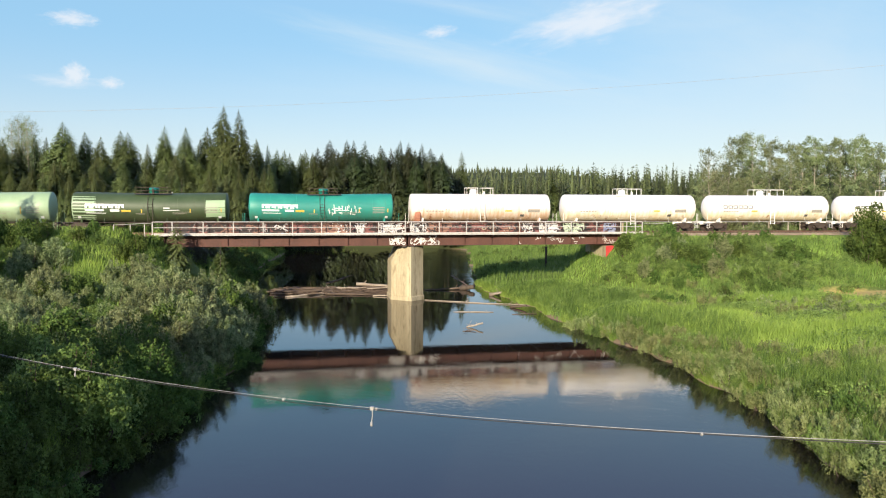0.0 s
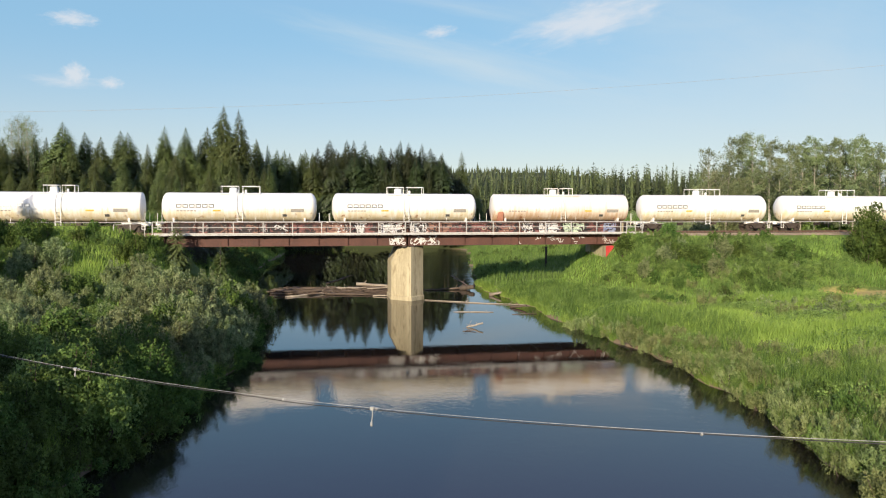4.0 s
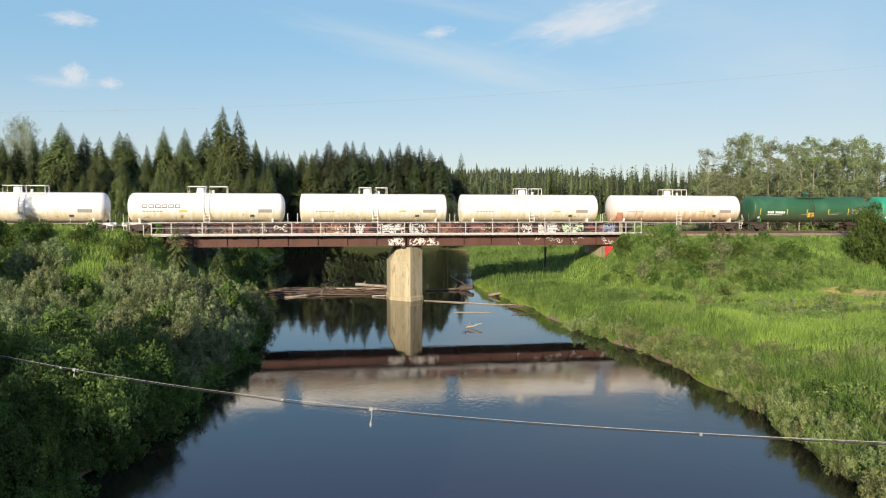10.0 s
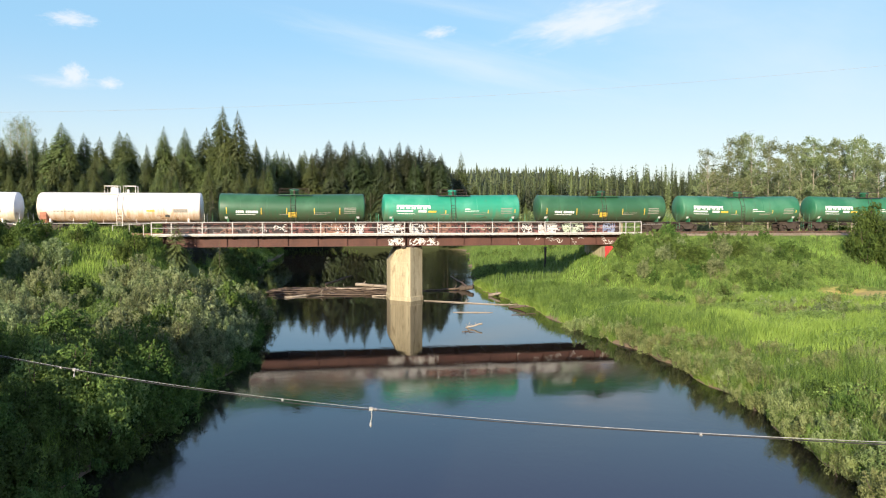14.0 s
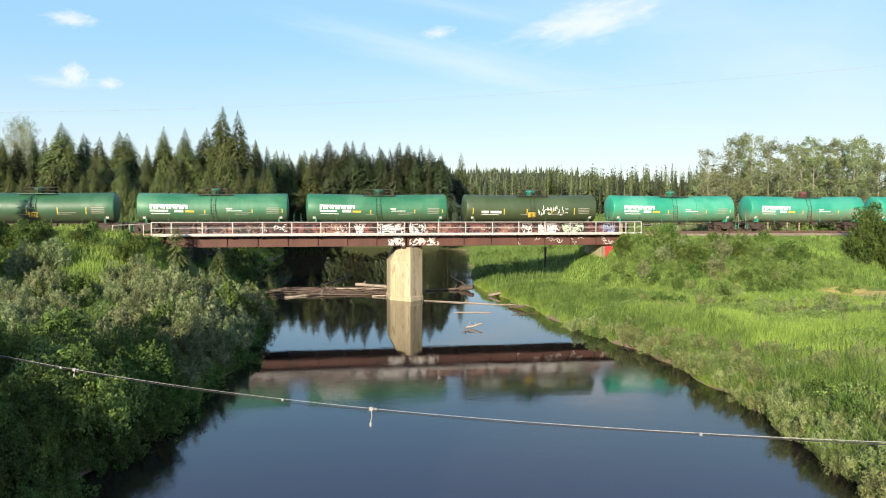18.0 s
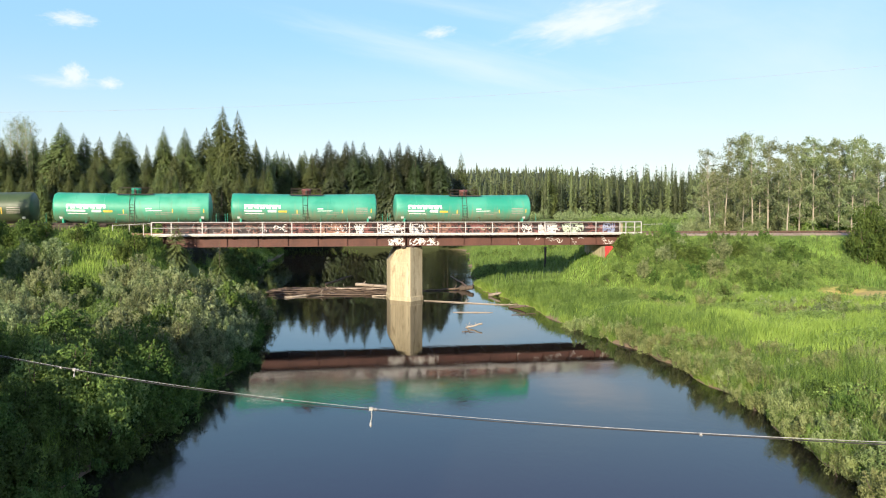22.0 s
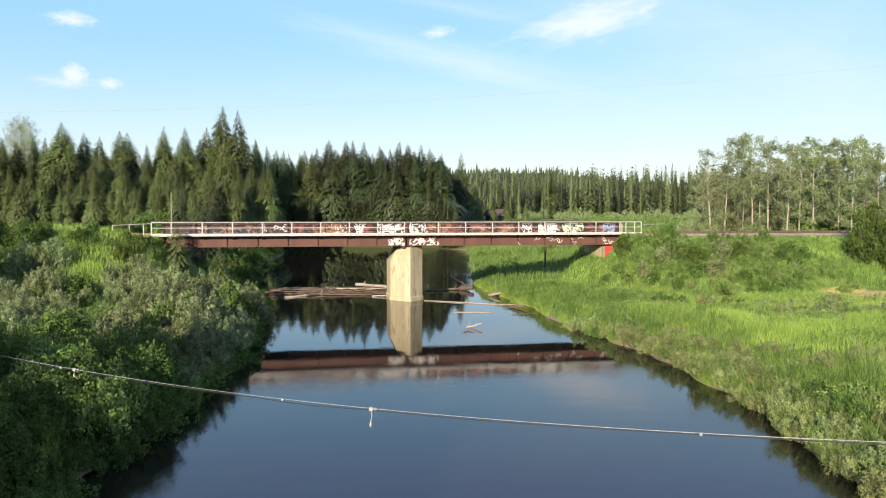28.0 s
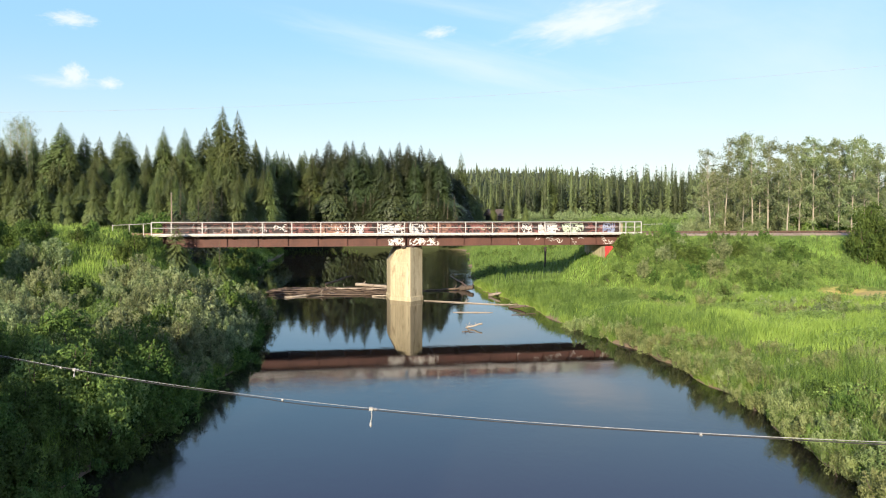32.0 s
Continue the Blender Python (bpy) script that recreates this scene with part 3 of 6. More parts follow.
for k, (s0, s1, m, n, w, lab) in enumerate((
        (-4.1, 20.0, PAINT_MAROON, 330, 0.13, "dark maroon paint under the scrawls"), (-2.6, 8.6, PAINT_DULL, 90, 0.08, "dull red spray-painted scrawl"),
        (1.4, 9.6, PAINT_GREY, 30, 0.05, "grey spray-painted scrawl"), (2.0, 7.4, PAINT_CREAM, 22, 0.05, "cream spray-painted scrawl"),
        (15.6, 19.6, PAINT_DULL, 34, 0.07, "dull red spray-painted scrawl"), (9.4, 13.0, PAINT_DULL, 26, 0.07, "dull red spray-painted scrawl"))):
    scrawl(girders[1], s0, s1, *UP, m, n, w, face + 0.004 * (k == 0) + 0.002, 130 + k, lab, 0.00002)
for k, (s0, s1, zz, m, n, w, lab) in enumerate((
        (-7.6, -4.7, UP, PAINT_WHITE, 46, 0.055, "white spray-painted scrawl"), (-6.4, -4.7, DOWN, PAINT_WHITE, 26, 0.06, "white spray-painted scrawl"),
        (-10.2, -8.9, UP, PAINT_WHITE, 18, 0.07, "white spray-painted scrawl"), (-14.4, -10.6, UP, PAINT_ORANGE, 44, 0.06, "orange spray-painted scrawl"),
        (-16.9, -14.2, UP, PAINT_DULL, 14, 0.05, "red spray-painted scrawl"), (-19.5, -17.0, UP, PAINT_WHITE, 10, 0.04, "thin white spray-painted scrawl"),
        (-24.0, -20.0, UP, PAINT_ORANGE, 14, 0.05, "faded orange spray-painted scrawl"), (-12.6, -10.8, UP, PAINT_WHITE, 14, 0.04, "white spray-painted scrawl"))):
    scrawl(girders[0], s0, s1, *zz, m, n, w, face, 10 + k, lab)
for k, (s0, s1, zz, m, n, w, lab) in enumerate((
        (-4.2, -2.2, UP, PAINT_WHITE, 26, 0.05, "white spray-painted scrawl"), (-4.1, -0.9, DOWN, PAINT_WHITE, 34, 0.05, "white spray-painted scrawl"),
        (-2.4, 0.4, UP, PAINT_ORANGE, 34, 0.07, "orange and pink spray-painted scrawl"), (0.6, 4.2, UP, PAINT_DULL, 26, 0.05, "red spray-painted scrawl"),
        (4.4, 8.4, UP, PAINT_ORANGE, 22, 0.05, "faded orange spray-painted scrawl"), (8.2, 9.6, UP, PAINT_WHITE, 12, 0.05, "white spray-painted scrawl"),
        (10.4, 12.9, UP, PAINT_WHITE, 44, 0.07, "white spray-painted letters"), (11.0, 12.0, UP, PAINT_RED, 10, 0.04, "red spray-painted strokes"),
        (13.2, 15.6, UP, PAINT_GREEN, 36, 0.06, "pale green spray-painted letters"), (18.0, 19.4, UP, PAINT_BLUE, 22, 0.07, "blue spray-painted scrawl"),
        (16.2, 17.6, UP, PAINT_DULL, 10, 0.05, "red spray-painted scrawl"), (8.0, 16.0, DOWN, PAINT_WHITE, 16, 0.03, "small white spray-painted marks"),
        (17.8, 19.8, DOWN, PAINT_WHITE, 12, 0.03, "small white spray-painted marks"), (-3.6, -1.0, UP, PAINT_BLACK, 10, 0.04, "black spray-painted outlines"))):
    scrawl(girders[1], s0, s1, *zz, m, n, w, face, 40 + k, lab)

# the pier, a wall with pointed ends
pier = empty("bridge_pier", along(-4.35, 0, 0), "pale stained concrete bridge pier with a pointed nose", "bridge pier")
outline = [(0.22, -2.95), (1.78, -1.40), (1.78, 2.6), (0.0, 3.9), (-1.72, 2.6), (-1.72, -1.1)]
shaft = Build()
levels = (-1.8, 0.42, 0.50, 1.6, 1.62, 2.9, 2.92, 4.2, 4.22, 5.62)
pts = []
for i, z in enumerate(levels):
    k = 1.05 if z < 0.45 else 1.0
    k -= 0.004 * (i % 2 == 0 and i > 0)
    cut = 0.78 * max(0.0, z - 4.22) / 1.64      # the shoulder slopes in towards the top
    pts += [((x + (cut if x < -1 else 0.0)) * k, y * k, z) for x, y in outline]
shaft.add(pts, [tuple(range(6))[::-1], tuple(range(54, 60))] + [(i * 6 + j, i * 6 + (j + 1) % 6, i * 6 + 6 + (j + 1) % 6, i * 6 + 6 + j) for i in range(9) for j in range(6)])
part("shaft", shaft, CONCRETE, pier)
part("cap", Build().add([(x + (0.78 * (z - 4.22) / 1.64 if x < -1 else 0.0), y, z) for z in (5.62, 5.86) for x, y in outline], [tuple(range(6))[::-1], tuple(range(6, 12))] + [(j, (j + 1) % 6, 6 + (j + 1) % 6, 6 + j) for j in range(6)]), CONCRETE, pier)
shoe = Build().box(0, 0, 5.93, 0.5, 0.45, 0.16, bevel=0.03).mesh("bearing", IRON)
for x in (-0.5, 0.35):
    for v in (NEAR, FAR):
        part("bearing", shoe, IRON, pier, "rusty bearing shoe").location = (x, v, 0)
# abutments
for s, out, lab in ((-30.6, -1, "pale concrete abutment half hidden by bushes"), (19.3, 1, "concrete abutment with red and white graffiti")):
    ab = empty("abutment", along(s, 0, 0), lab, "abutment", "abutments")
    part("seat_wall", Build().box(0, 0, 4.2, 2.6, 6.4, 3.3, bevel=0.06), CONCRETE, ab)
    part("back_wall", Build().box(out * 1.25, 0, 6.4, 0.7, 6.0, 1.5, bevel=0.06), CONCRETE, ab)
    if out > 0:
        scrawl(ab, -1.25, -0.1, 4.5, 5.8, PAINT_RED, 90, 0.10, -3.21, 71, "solid red spray paint")
        scrawl(ab, -0.3, 0.5, 4.5, 5.8, PAINT_WHITE, 26, 0.07, -3.27, 72, "white spray paint")
        part("end_post", Build().box(0.75, -2.75, 7.15, 0.32, 0.3, 2.6, bevel=0.05), CONCRETE, ab, "pale painted end post")


# ---- the tank cars ----
LONG, SHORT, RADIUS, AXIS = 16.0, 15.4, 1.545, 10.10     # lengths of the white and of the green tanks; the centre line's height


def tank_profile(jacket, length):
    half, head = length / 2, 0.66
    ends = [(head * math.sin(a), RADIUS * math.cos(a) ** 0.75) for a in np.linspace(0, math.pi / 2 * 0.97, 8)]
    left = [(-half + head - d, r) for d, r in reversed(ends)]
    if jacket:
        cone = [(-half - 0.06, 0.30), (-half, 0.95), (-half + 0.10, RADIUS - 0.10), (-half + 0.16, RADIUS - 0.03), (-half + 0.24, RADIUS)]
        return cone + [(x, RADIUS) for x in np.linspace(-half + 1.2, half - 1.2, 9)] + [(-x, r) for x, r in reversed(cone)]
    mid = [(x, RADIUS) for x in np.linspace(-half + head + 0.9, half - head - 0.9, 9)]
    return left + mid + [(half - head + d, r) for d, r in ends]


def sag(x, bend):
    return -bend * (1 - abs(x) / (SHORT / 2))


def on_tank(x0, x1, z0, z1, bend, lift=0.006, steps=3):
    """A patch lying on the near side of the tank, between heights z0 and z1 over its axis."""
    b = Build()
    angles = np.linspace(math.asin(z0 / RADIUS), math.asin(z1 / RADIUS), steps + 1)
    xs = np.linspace(x0, x1, max(2, int(abs(x1 - x0) / 1.5) + 2))
    r = RADIUS + lift
    pts = [(x, -r * math.cos(a), AXIS + r * math.sin(a) + sag(x, bend)) for a in angles for x in xs]
    n = len(xs)
    return b.add(pts, [(i * n + j, i * n + j + 1, (i + 1) * n + j + 1, (i + 1) * n + j) for i in range(steps) for j in range(n - 1)])


def merge(builds):
    out = Build()
    for b in builds:
        out.add(b.v, b.f)
    return out


wheel_profile = [(-0.07, 0.10), (-0.07, 0.42), (-0.062, 0.457), (0.05, 0.45), (0.055, 0.49), (0.075, 0.49), (0.075, 0.10)]
WHEELSET = Build()
for v, way in ((-0.755, 1), (0.755, -1)):
    WHEELSET.lathe([(a * way, r) for a, r in wheel_profile], "y", 20, (0, v, 0))
    WHEELSET.box(0.2, v - way * 0.076, 0, 0.30, 0.012, 0.05)
WHEELSET.tube([(0, -1.05, 0), (0, 0, 0), (0, 1.05, 0)], [0.075, 0.09, 0.075], 10)
WHEEL_MESH = WHEELSET.mesh("wheelset", IRON)
def side_frame_mesh():
    side_frame, v = Build(), 0.0
    prof = [(-1.2, 0.30), (-1.15, 0.44), (-0.55, 0.52), (0.55, 0.52), (1.15, 0.44), (1.2, 0.30), (0.75, 0.26), (0.42, -0.14), (-0.42, -0.14), (-0.75, 0.26)]
    pts = [(x, v + d, z) for d in (-0.09, 0.09) for x, z in prof]
    side_frame.add(pts, [tuple(range(10)), tuple(range(19, 9, -1))] + [(i, i + 10, (i + 1) % 10 + 10, (i + 1) % 10) for i in range(10)])
    for x in (-0.865, 0.865):
        side_frame.lathe([(-0.14, 0.10), (-0.14, 0.13), (0.14, 0.13), (0.14, 0.10)], "y", 10, (x, v, 0.02))
    for x in (-0.2, 0.0, 0.2):
        side_frame.lathe([(-0.02, 0.07), (0.30, 0.07)], "z", 8, (x, v, 0.05))
    return side_frame.mesh("side_frame", IRON)


FRAME_MESH = side_frame_mesh()
BOLSTER_MESH = Build().box(0, 0, 0.36, 0.45, 2.2, 0.26, bevel=0.04).mesh("bolster", IRON)


def truck(car, x):
    t = part("truck", BOLSTER_MESH, IRON, car, "sooty cast-steel truck")
    t.location = (x, 0, 7.86)
    for v in (-1.02, 1.02):
        part("side_frame", FRAME_MESH, IRON, t).location = (0, v, 0)
    for k in (-0.865, 0.865):
        part("wheelset", WHEEL_MESH, IRON, t, "steel wheels on one axle").matrix_parent_inverse = Matrix.Translation((k, 0, 0))


def loop(b, x0, x1, v, z0, z1, r=0.045):
    b.tube([(x0, v, z0), (x0, v, z1), (x1, v, z1), (x1, v, z0)], r, 6)


def name_bars(x0, letter, gap, z, tall, bend, hollow):
    """Six block shapes in a row where the owner's name is painted."""
    out = []
    for i in range(6):
        a = x0 + i * (letter + gap)
        if hollow:
            t = 0.095
            out += [on_tank(a, a + letter, z + tall - t, z + tall, bend), on_tank(a, a + letter, z, z + t, bend),
                    on_tank(a, a + t, z + t, z + tall - t, bend), on_tank(a + letter - t, a + letter, z + t, z + tall - t, bend)]
        else:
            t = 0.20
            out += [on_tank(a, a + letter, z + tall - t, z + tall, bend), on_tank(a, a + t, z, z + tall - t, bend),
                    on_tank(a + letter - t, a + letter, z + 0.05 * (i % 2), z + tall - t, bend)]
    return merge(out)


def decals(name, pieces, material, body, label=""):
    """Painted pieces on the tank, each one a part."""
    for b in pieces:
        part(name, b, material, body, label).location.z = -AXIS


def tank_car(style, paint, label, lettering="bold", scrawls=False, half_pale=False, rusty=False, lid=None, group="tank cars of the train"):
    """style 'pressure': straight tank with a top housing and two rail loops; 'general': tank sloped to the middle with a manway and ladder."""
    bend = 0.0 if style == "pressure" else 0.12
    car = empty("tank_car", pose(0, 0, 0), label, "tank car", group)
    tank = Build().lathe(tank_profile(style != "pressure" or lettering == "faint" or rusty, LONG if style == "pressure" else SHORT), "x", 36, (0, 0, 0))
    tank.v = [(x, y, z + sag(x, bend)) for x, y, z in tank.v]
    body = part("tank", tank, paint, car, "", True)
    body.location.z = AXIS
    seams = []
    for x in (-5.4, -2.7, 2.7, 5.4) + ((0.0,) if bend else ()):
        ringb = Build().lathe([(x - 0.035, RADIUS - 0.01), (x - 0.03, RADIUS + 0.006), (x + 0.03, RADIUS + 0.006), (x + 0.035, RADIUS - 0.01)], "x", 36, (0, 0, sag(x, bend)))
        seams.append(ringb)
    for ringb in seams:
        part("weld_seam", ringb, paint, body)
    # sills, couplers and end platforms
    for way in (-1, 1):
        sill = part("stub_sill", Build().box(way * 7.2, 0, 8.35, 2.9, 0.5, 0.34, bevel=0.03), paint if style == "pressure" and not rusty else IRON, car)
        part("end_platform", Build().box(way * 8.15, 0, 8.50, 0.34, 2.7, 0.05).box(way * 8.30, 0, 8.42, 0.06, 2.9, 0.16), paint if style == "pressure" else IRON, car, "narrow end platform")
        part("coupler", Build().box(way * 8.55, 0, 8.24, 0.62, 0.2, 0.2, bevel=0.03).box(way * 8.83, 0.03 * way, 8.24, 0.18, 0.32, 0.28, bevel=0.05), IRON, car, "rusty knuckle coupler")
        for v in (-1.25, 1.25):
            part("end_ladder", merge([Build().tube([(way * 8.28, v, 7.75), (way * 8.28, v, 9.5)], 0.022, 6), Build().tube([(way * 7.95, v, 7.75), (way * 7.95, v, 8.6)], 0.022, 6)]
                                     + [Build().tube([(way * 8.28, v, z), (way * 7.95, v, z)], 0.016, 5) for z in (7.8, 8.1, 8.4)]), paint, car, "small side ladder")
        saddle = Build()
        for v in (-1, 1):
            saddle.add([(way * 6.7 + dx, v * yy, zz) for dx in (-0.09, 0.09) for yy, zz in ((0.4, 8.5), (1.25, 8.5), (1.32, 8.98), (0.9, 8.8))], [(0, 1, 2, 3), (7, 6, 5, 4), (0, 4, 5, 1), (1, 5, 6, 2), (2, 6, 7, 3), (3, 7, 4, 0)])
        part("saddle", saddle, paint, car)
        truck(car, way * 6.75)
    for v in (-1.42, 1.42):
        part("side_rail", Build().tube([(-8.2, v, 8.50), (0, v, 8.50), (8.2, v, 8.50)], 0.035, 6), GALV if style == "pressure" else IRON, car, "long side safety rail")
    for v in (-1.42, 1.42):
        for x in (-4.5, -1.6, 1.6, 4.5):
            part("rail_hanger", Build().tube([(x, v, 8.50), (x, v * 0.86, 8.98)], 0.02, 5), paint, car)
    part("brake_cylinder", Build().lathe([(-0.35, 0.02), (-0.35, 0.18), (0.3, 0.18), (0.38, 0.05)], "x", 12, (-3.0, -0.6, 8.25)), IRON, car, "brake cylinder")
    part("brake_rigging", Build().tube([(-6.0, -0.3, 8.2), (6.0, -0.3, 8.2)], 0.03, 6).box(1.6, 0, 8.32, 0.5, 0.7, 0.3, bevel=0.04), IRON, car)
    if style == "pressure":
        top = AXIS + RADIUS
        part("valve_housing", Build().lathe([(top - 0.12, 0.46), (top + 0.06, 0.46), (top + 0.07, 0.40), (top + 0.48, 0.40), (top + 0.56, 0.30), (top + 0.58, 0.05)], "z", 20, (-0.75, 0, 0)), paint, car, "white valve housing", True)
        part("vent_pipe", Build().lathe([(top - 0.1, 0.12), (top + 0.3, 0.12), (top + 0.34, 0.03)], "z", 10, (0.55, 0.1, 0)), paint, car)
        for x0, x1 in ((-1.95, -0.2), (0.25, 2.0)) if lettering == "bold" else ((-1.6, -0.35), (0.2, 1.4)):
            for v in (-0.62, 0.62):
                b = Build()
                loop(b, x0, x1, v, top - 0.15, top + 0.68)
                part("platform_railing", b, paint, car, "tubular platform railing")
            for x in (x0, x1):
                part("cross_rail", Build().tube([(x, -0.62, top + 0.68), (x, 0.62, top + 0.68)], 0.04, 6), paint, car)
        part("platform", Build().box(0, -0.75, top - 0.17, 4.2, 0.4, 0.05).box(0, 0.75, top - 0.17, 4.2, 0.4, 0.05), paint, car)
        for v in (-1.585, 1.585):
            lad = Build()
            for x in (-0.27, 0.27):
                lad.tube([(x, v, 8.2)] + [(x, v * 1.035 * math.cos(a), AXIS + 1.64 * math.sin(a)) for a in (-0.25, 0.0, 0.25, 0.5, 0.75, 1.0, 1.2)], 0.036, 6)
            for k in range(6):
                lad.tube([(-0.27, v * 1.02, 8.3 + k * 0.33), (0.27, v * 1.02, 8.3 + k * 0.33)], 0.018, 5)
            part("ladder", lad, paint, car, "slim side ladder")
        if lettering == "bold":
            part("owner_mark", name_bars(-6.4, 0.55, 0.10, -0.04, 0.38, bend, True), LETTER_DARK, body).location.z = -AXIS
        elif lettering == "faint":
            part("owner_mark", name_bars(-6.4, 0.55, 0.10, -0.04, 0.38, bend, True), FADED, body, "faded lettering").location.z = -AXIS
        tagged(part("stencil_row", merge([on_tank(-6.35 + i * 0.34, -6.1 + i * 0.34, -0.42, -0.31, bend) for i in range(6)]), GREY_PLATE, body), kind="stuff").location.z = -AXIS
        decals("data_plate", [on_tank(5.25, 6.65, -0.50, -0.14, bend)], GREY_PLATE, body, "grey data plate")
        part("placard", on_tank(4.4, 4.85, -0.98, -0.72, bend), LETTER_DARK, body).location.z = -AXIS
        part("yellow_mark", on_tank(-2.75 if lettering == "bold" else 2.6, -1.95 if lettering == "bold" else 3.4, -0.42, -0.25, bend), YELLOW, body).location.z = -AXIS
        if rusty:
            part("end_shield", Build().lathe([(-7.6, 1.15), (-7.0, 1.18), (-6.9, 1.05)], "x", 20, (0, -0.35, 9.35)), surface("rusty_shield", (0.30, 0.12, 0.07), (0.45, 0.20, 0.12), 0.8), car, "rust-red shield at the tank's end")
    else:
        top = AXIS + RADIUS - bend
        part("manway", Build().lathe([(top - 0.12, 0.50), (top + 0.38, 0.46), (top + 0.39, 0.52), (top + 0.50, 0.52), (top + 0.64, 0.38), (top + 0.68, 0.04)], "z", 20, (0.15, 0, 0)), lid or paint, car, "round manway with a bolted lid", True)
        part("valve", Build().lathe([(top - 0.1, 0.14), (top + 0.45, 0.14), (top + 0.55, 0.05)], "z", 10, (0.15, -0.4, 0)), IRON, car)
        for v in (-0.75, 0.75):
            b = Build()
            loop(b, -1.45, 1.65, v, top - 0.1, top + 0.62, 0.03)
            b.tube([(-1.45, v, top + 0.3), (0.1, v, top + 0.3), (1.65, v, top + 0.3)], 0.022, 6)
            b.tube([(0.1, v, top - 0.1), (0.1, v, top + 0.62)], 0.022, 6)
            part("platform_railing", b, IRON, car, "dark tubular platform railing")
        for v in (-0.8, 0.8):
            part("platform", Build().box(0.2, v, top - 0.02, 3.6, 0.45, 0.06), paint if lettering == "small" and not scrawls else IRON, car, "narrow top walkway")
        for x in (-7.05, 6.75):
            part("placard", on_tank(x, x + 0.30, -1.14, -0.90, bend), LETTER_WHITE, body, "white placard").location.z = -AXIS
        for v in (-1.6, 1.6):
            lad = Build()
            for x in (-0.24, 0.24):
                lad.tube([(x, v, 8.2), (x, v * 1.02, AXIS + 0.1), (x, v * 0.74, top - 0.25), (x, v * 0.5, top + 0.02)], 0.026, 6)
            for k in range(8):
                lad.tube([(-0.24, v * 1.005, 8.3 + k * 0.3), (0.24, v * 1.005, 8.3 + k * 0.3)], 0.018, 5)
            part("ladder", lad, IRON, car, "dark side ladder")
        if lettering == "bold":
            part("owner_mark", name_bars(-6.3, 0.58, 0.05, -0.06, 0.44, bend, False), LETTER_WHITE, body, "bold white lettering").location.z = -AXIS
            decals("stencil_row", [on_tank(-6.3, -4.5, -0.36, -0.18, bend), on_tank(-3.9, -3.0, -0.40, -0.16, bend), on_tank(-6.2, -4.3, -0.60, -0.53, bend), on_tank(1.3, 1.9, -0.05, 0.05, bend), on_tank(1.3, 2.9, -0.26, -0.20, bend)], LETTER_WHITE, body)
        elif lettering == "small":
            decals("stencil_mark", [on_tank(-5.9 + i * 0.215 + 0.16 * (i > 3), -5.73 + i * 0.215 + 0.16 * (i > 3), -0.50, -0.24, bend) for i in range(10)] + [on_tank(-5.9, -3.9, -0.68, -0.62, bend)], LETTER_WHITE, body)
        decals("data_stencil", [on_tank(5.4, 6.7, z, z + 0.07, bend) for z in (-0.02, -0.2, -0.38, -0.56)] + [on_tank(2.2, 3.6, -0.62, -0.57, bend), on_tank(2.2, 4.0, -0.46, -0.42, bend), on_tank(-1.4, -0.5, -0.62, -0.56, bend)], GREY_PLATE, body)
        marks = [on_tank(-2.8, -1.9, -0.40, -0.20, bend)] + [on_tank(x, x + 0.10, -0.5, -0.1, bend) for x in (-0.9, 3.9, 7.0)] if lettering == "bold" else [on_tank(x, x + 0.09, -0.64, 0.06, bend) for x in (-6.9, -3.35, -0.7, 2.2, 4.9)]
        if lettering == "small":
            marks.append(on_tank(-0.5, 0.4, -0.88, -0.34, bend))
        decals("yellow_mark", marks, YELLOW, body)
        if scrawls:
            rnd = random.Random(5)
            b = []
            for i in range(26):
                x, z = rnd.uniform(0.6, 4.0) if i % 3 else rnd.uniform(1.0, 2.2), rnd.uniform(-0.75, 0.05)
                wide = rnd.choice((0.07, 0.32))
                b.append(on_tank(x, x + wide, z, z + (0.4 if wide < 0.1 else 0.07), bend))
            tagged(part("graffiti", merge(b), LETTER_WHITE, body, "white sprayed scribble"), kind="stuff").location.z = -AXIS
        if half_pale:
            for x0, x1, z0, z1 in ((-7.55, -5.3, -1.3, 1.1), (5.5, 7.45, -1.0, 0.75)):
                part("pale_panel", on_tank(x0, x1, z0, z1, bend, 0.003, 8), MINT, body, "pale green repainted panel").location.z = -AXIS
    return car


KINDS = {
    "mint": tank_car("general", MINT, "pale mint-green tank car on the railway bridge", "none"),
    "dark": tank_car("general", OLIVE, "dark green tank car with pale repainted panels", "bold", False, True, lid=TEAL),
    "teal": tank_car("general", TEAL, "teal-green tank car with white scribbles", "bold", True),
    "cream": tank_car("pressure", CREAM, "cream-white rust-streaked pressure tank car", "none", rusty=True),
    "white": tank_car("pressure", WHITE, "white pressure tank car with dark lettering", "bold"),
    "plain": tank_car("pressure", WHITE, "plain white pressure tank car with faded lettering", "faint"),
    "bottle": tank_car("general", BOTTLE, "dark green tank car with small lettering and yellow marks", "small"),
    "sea": tank_car("general", SEA, "bright sea-green tank car with bold white lettering", "bold"),
    "red_lid": tank_car("general", SEA_DIRTY, "dusty sea-green tank car with a dull red manway lid", "bold", lid=PAINT_DULL),
    "mid": tank_car("general", MID, "mid-green tank car with bold white lettering", "bold"),
    "olive": tank_car("general", OLIVE, "dull olive-green tank car with white scribbles", "small", True, lid=TEAL),
}
ORDER = ["mint", "dark", "teal", "cream", "plain", "white", "white", "cream", "white", "white", "white", "plain", "plain", "cream",
         "bottle", "sea", "bottle", "mid", "mid", "olive", "sea", "red_lid", "red_lid"]
TRAIN = []
used = set()
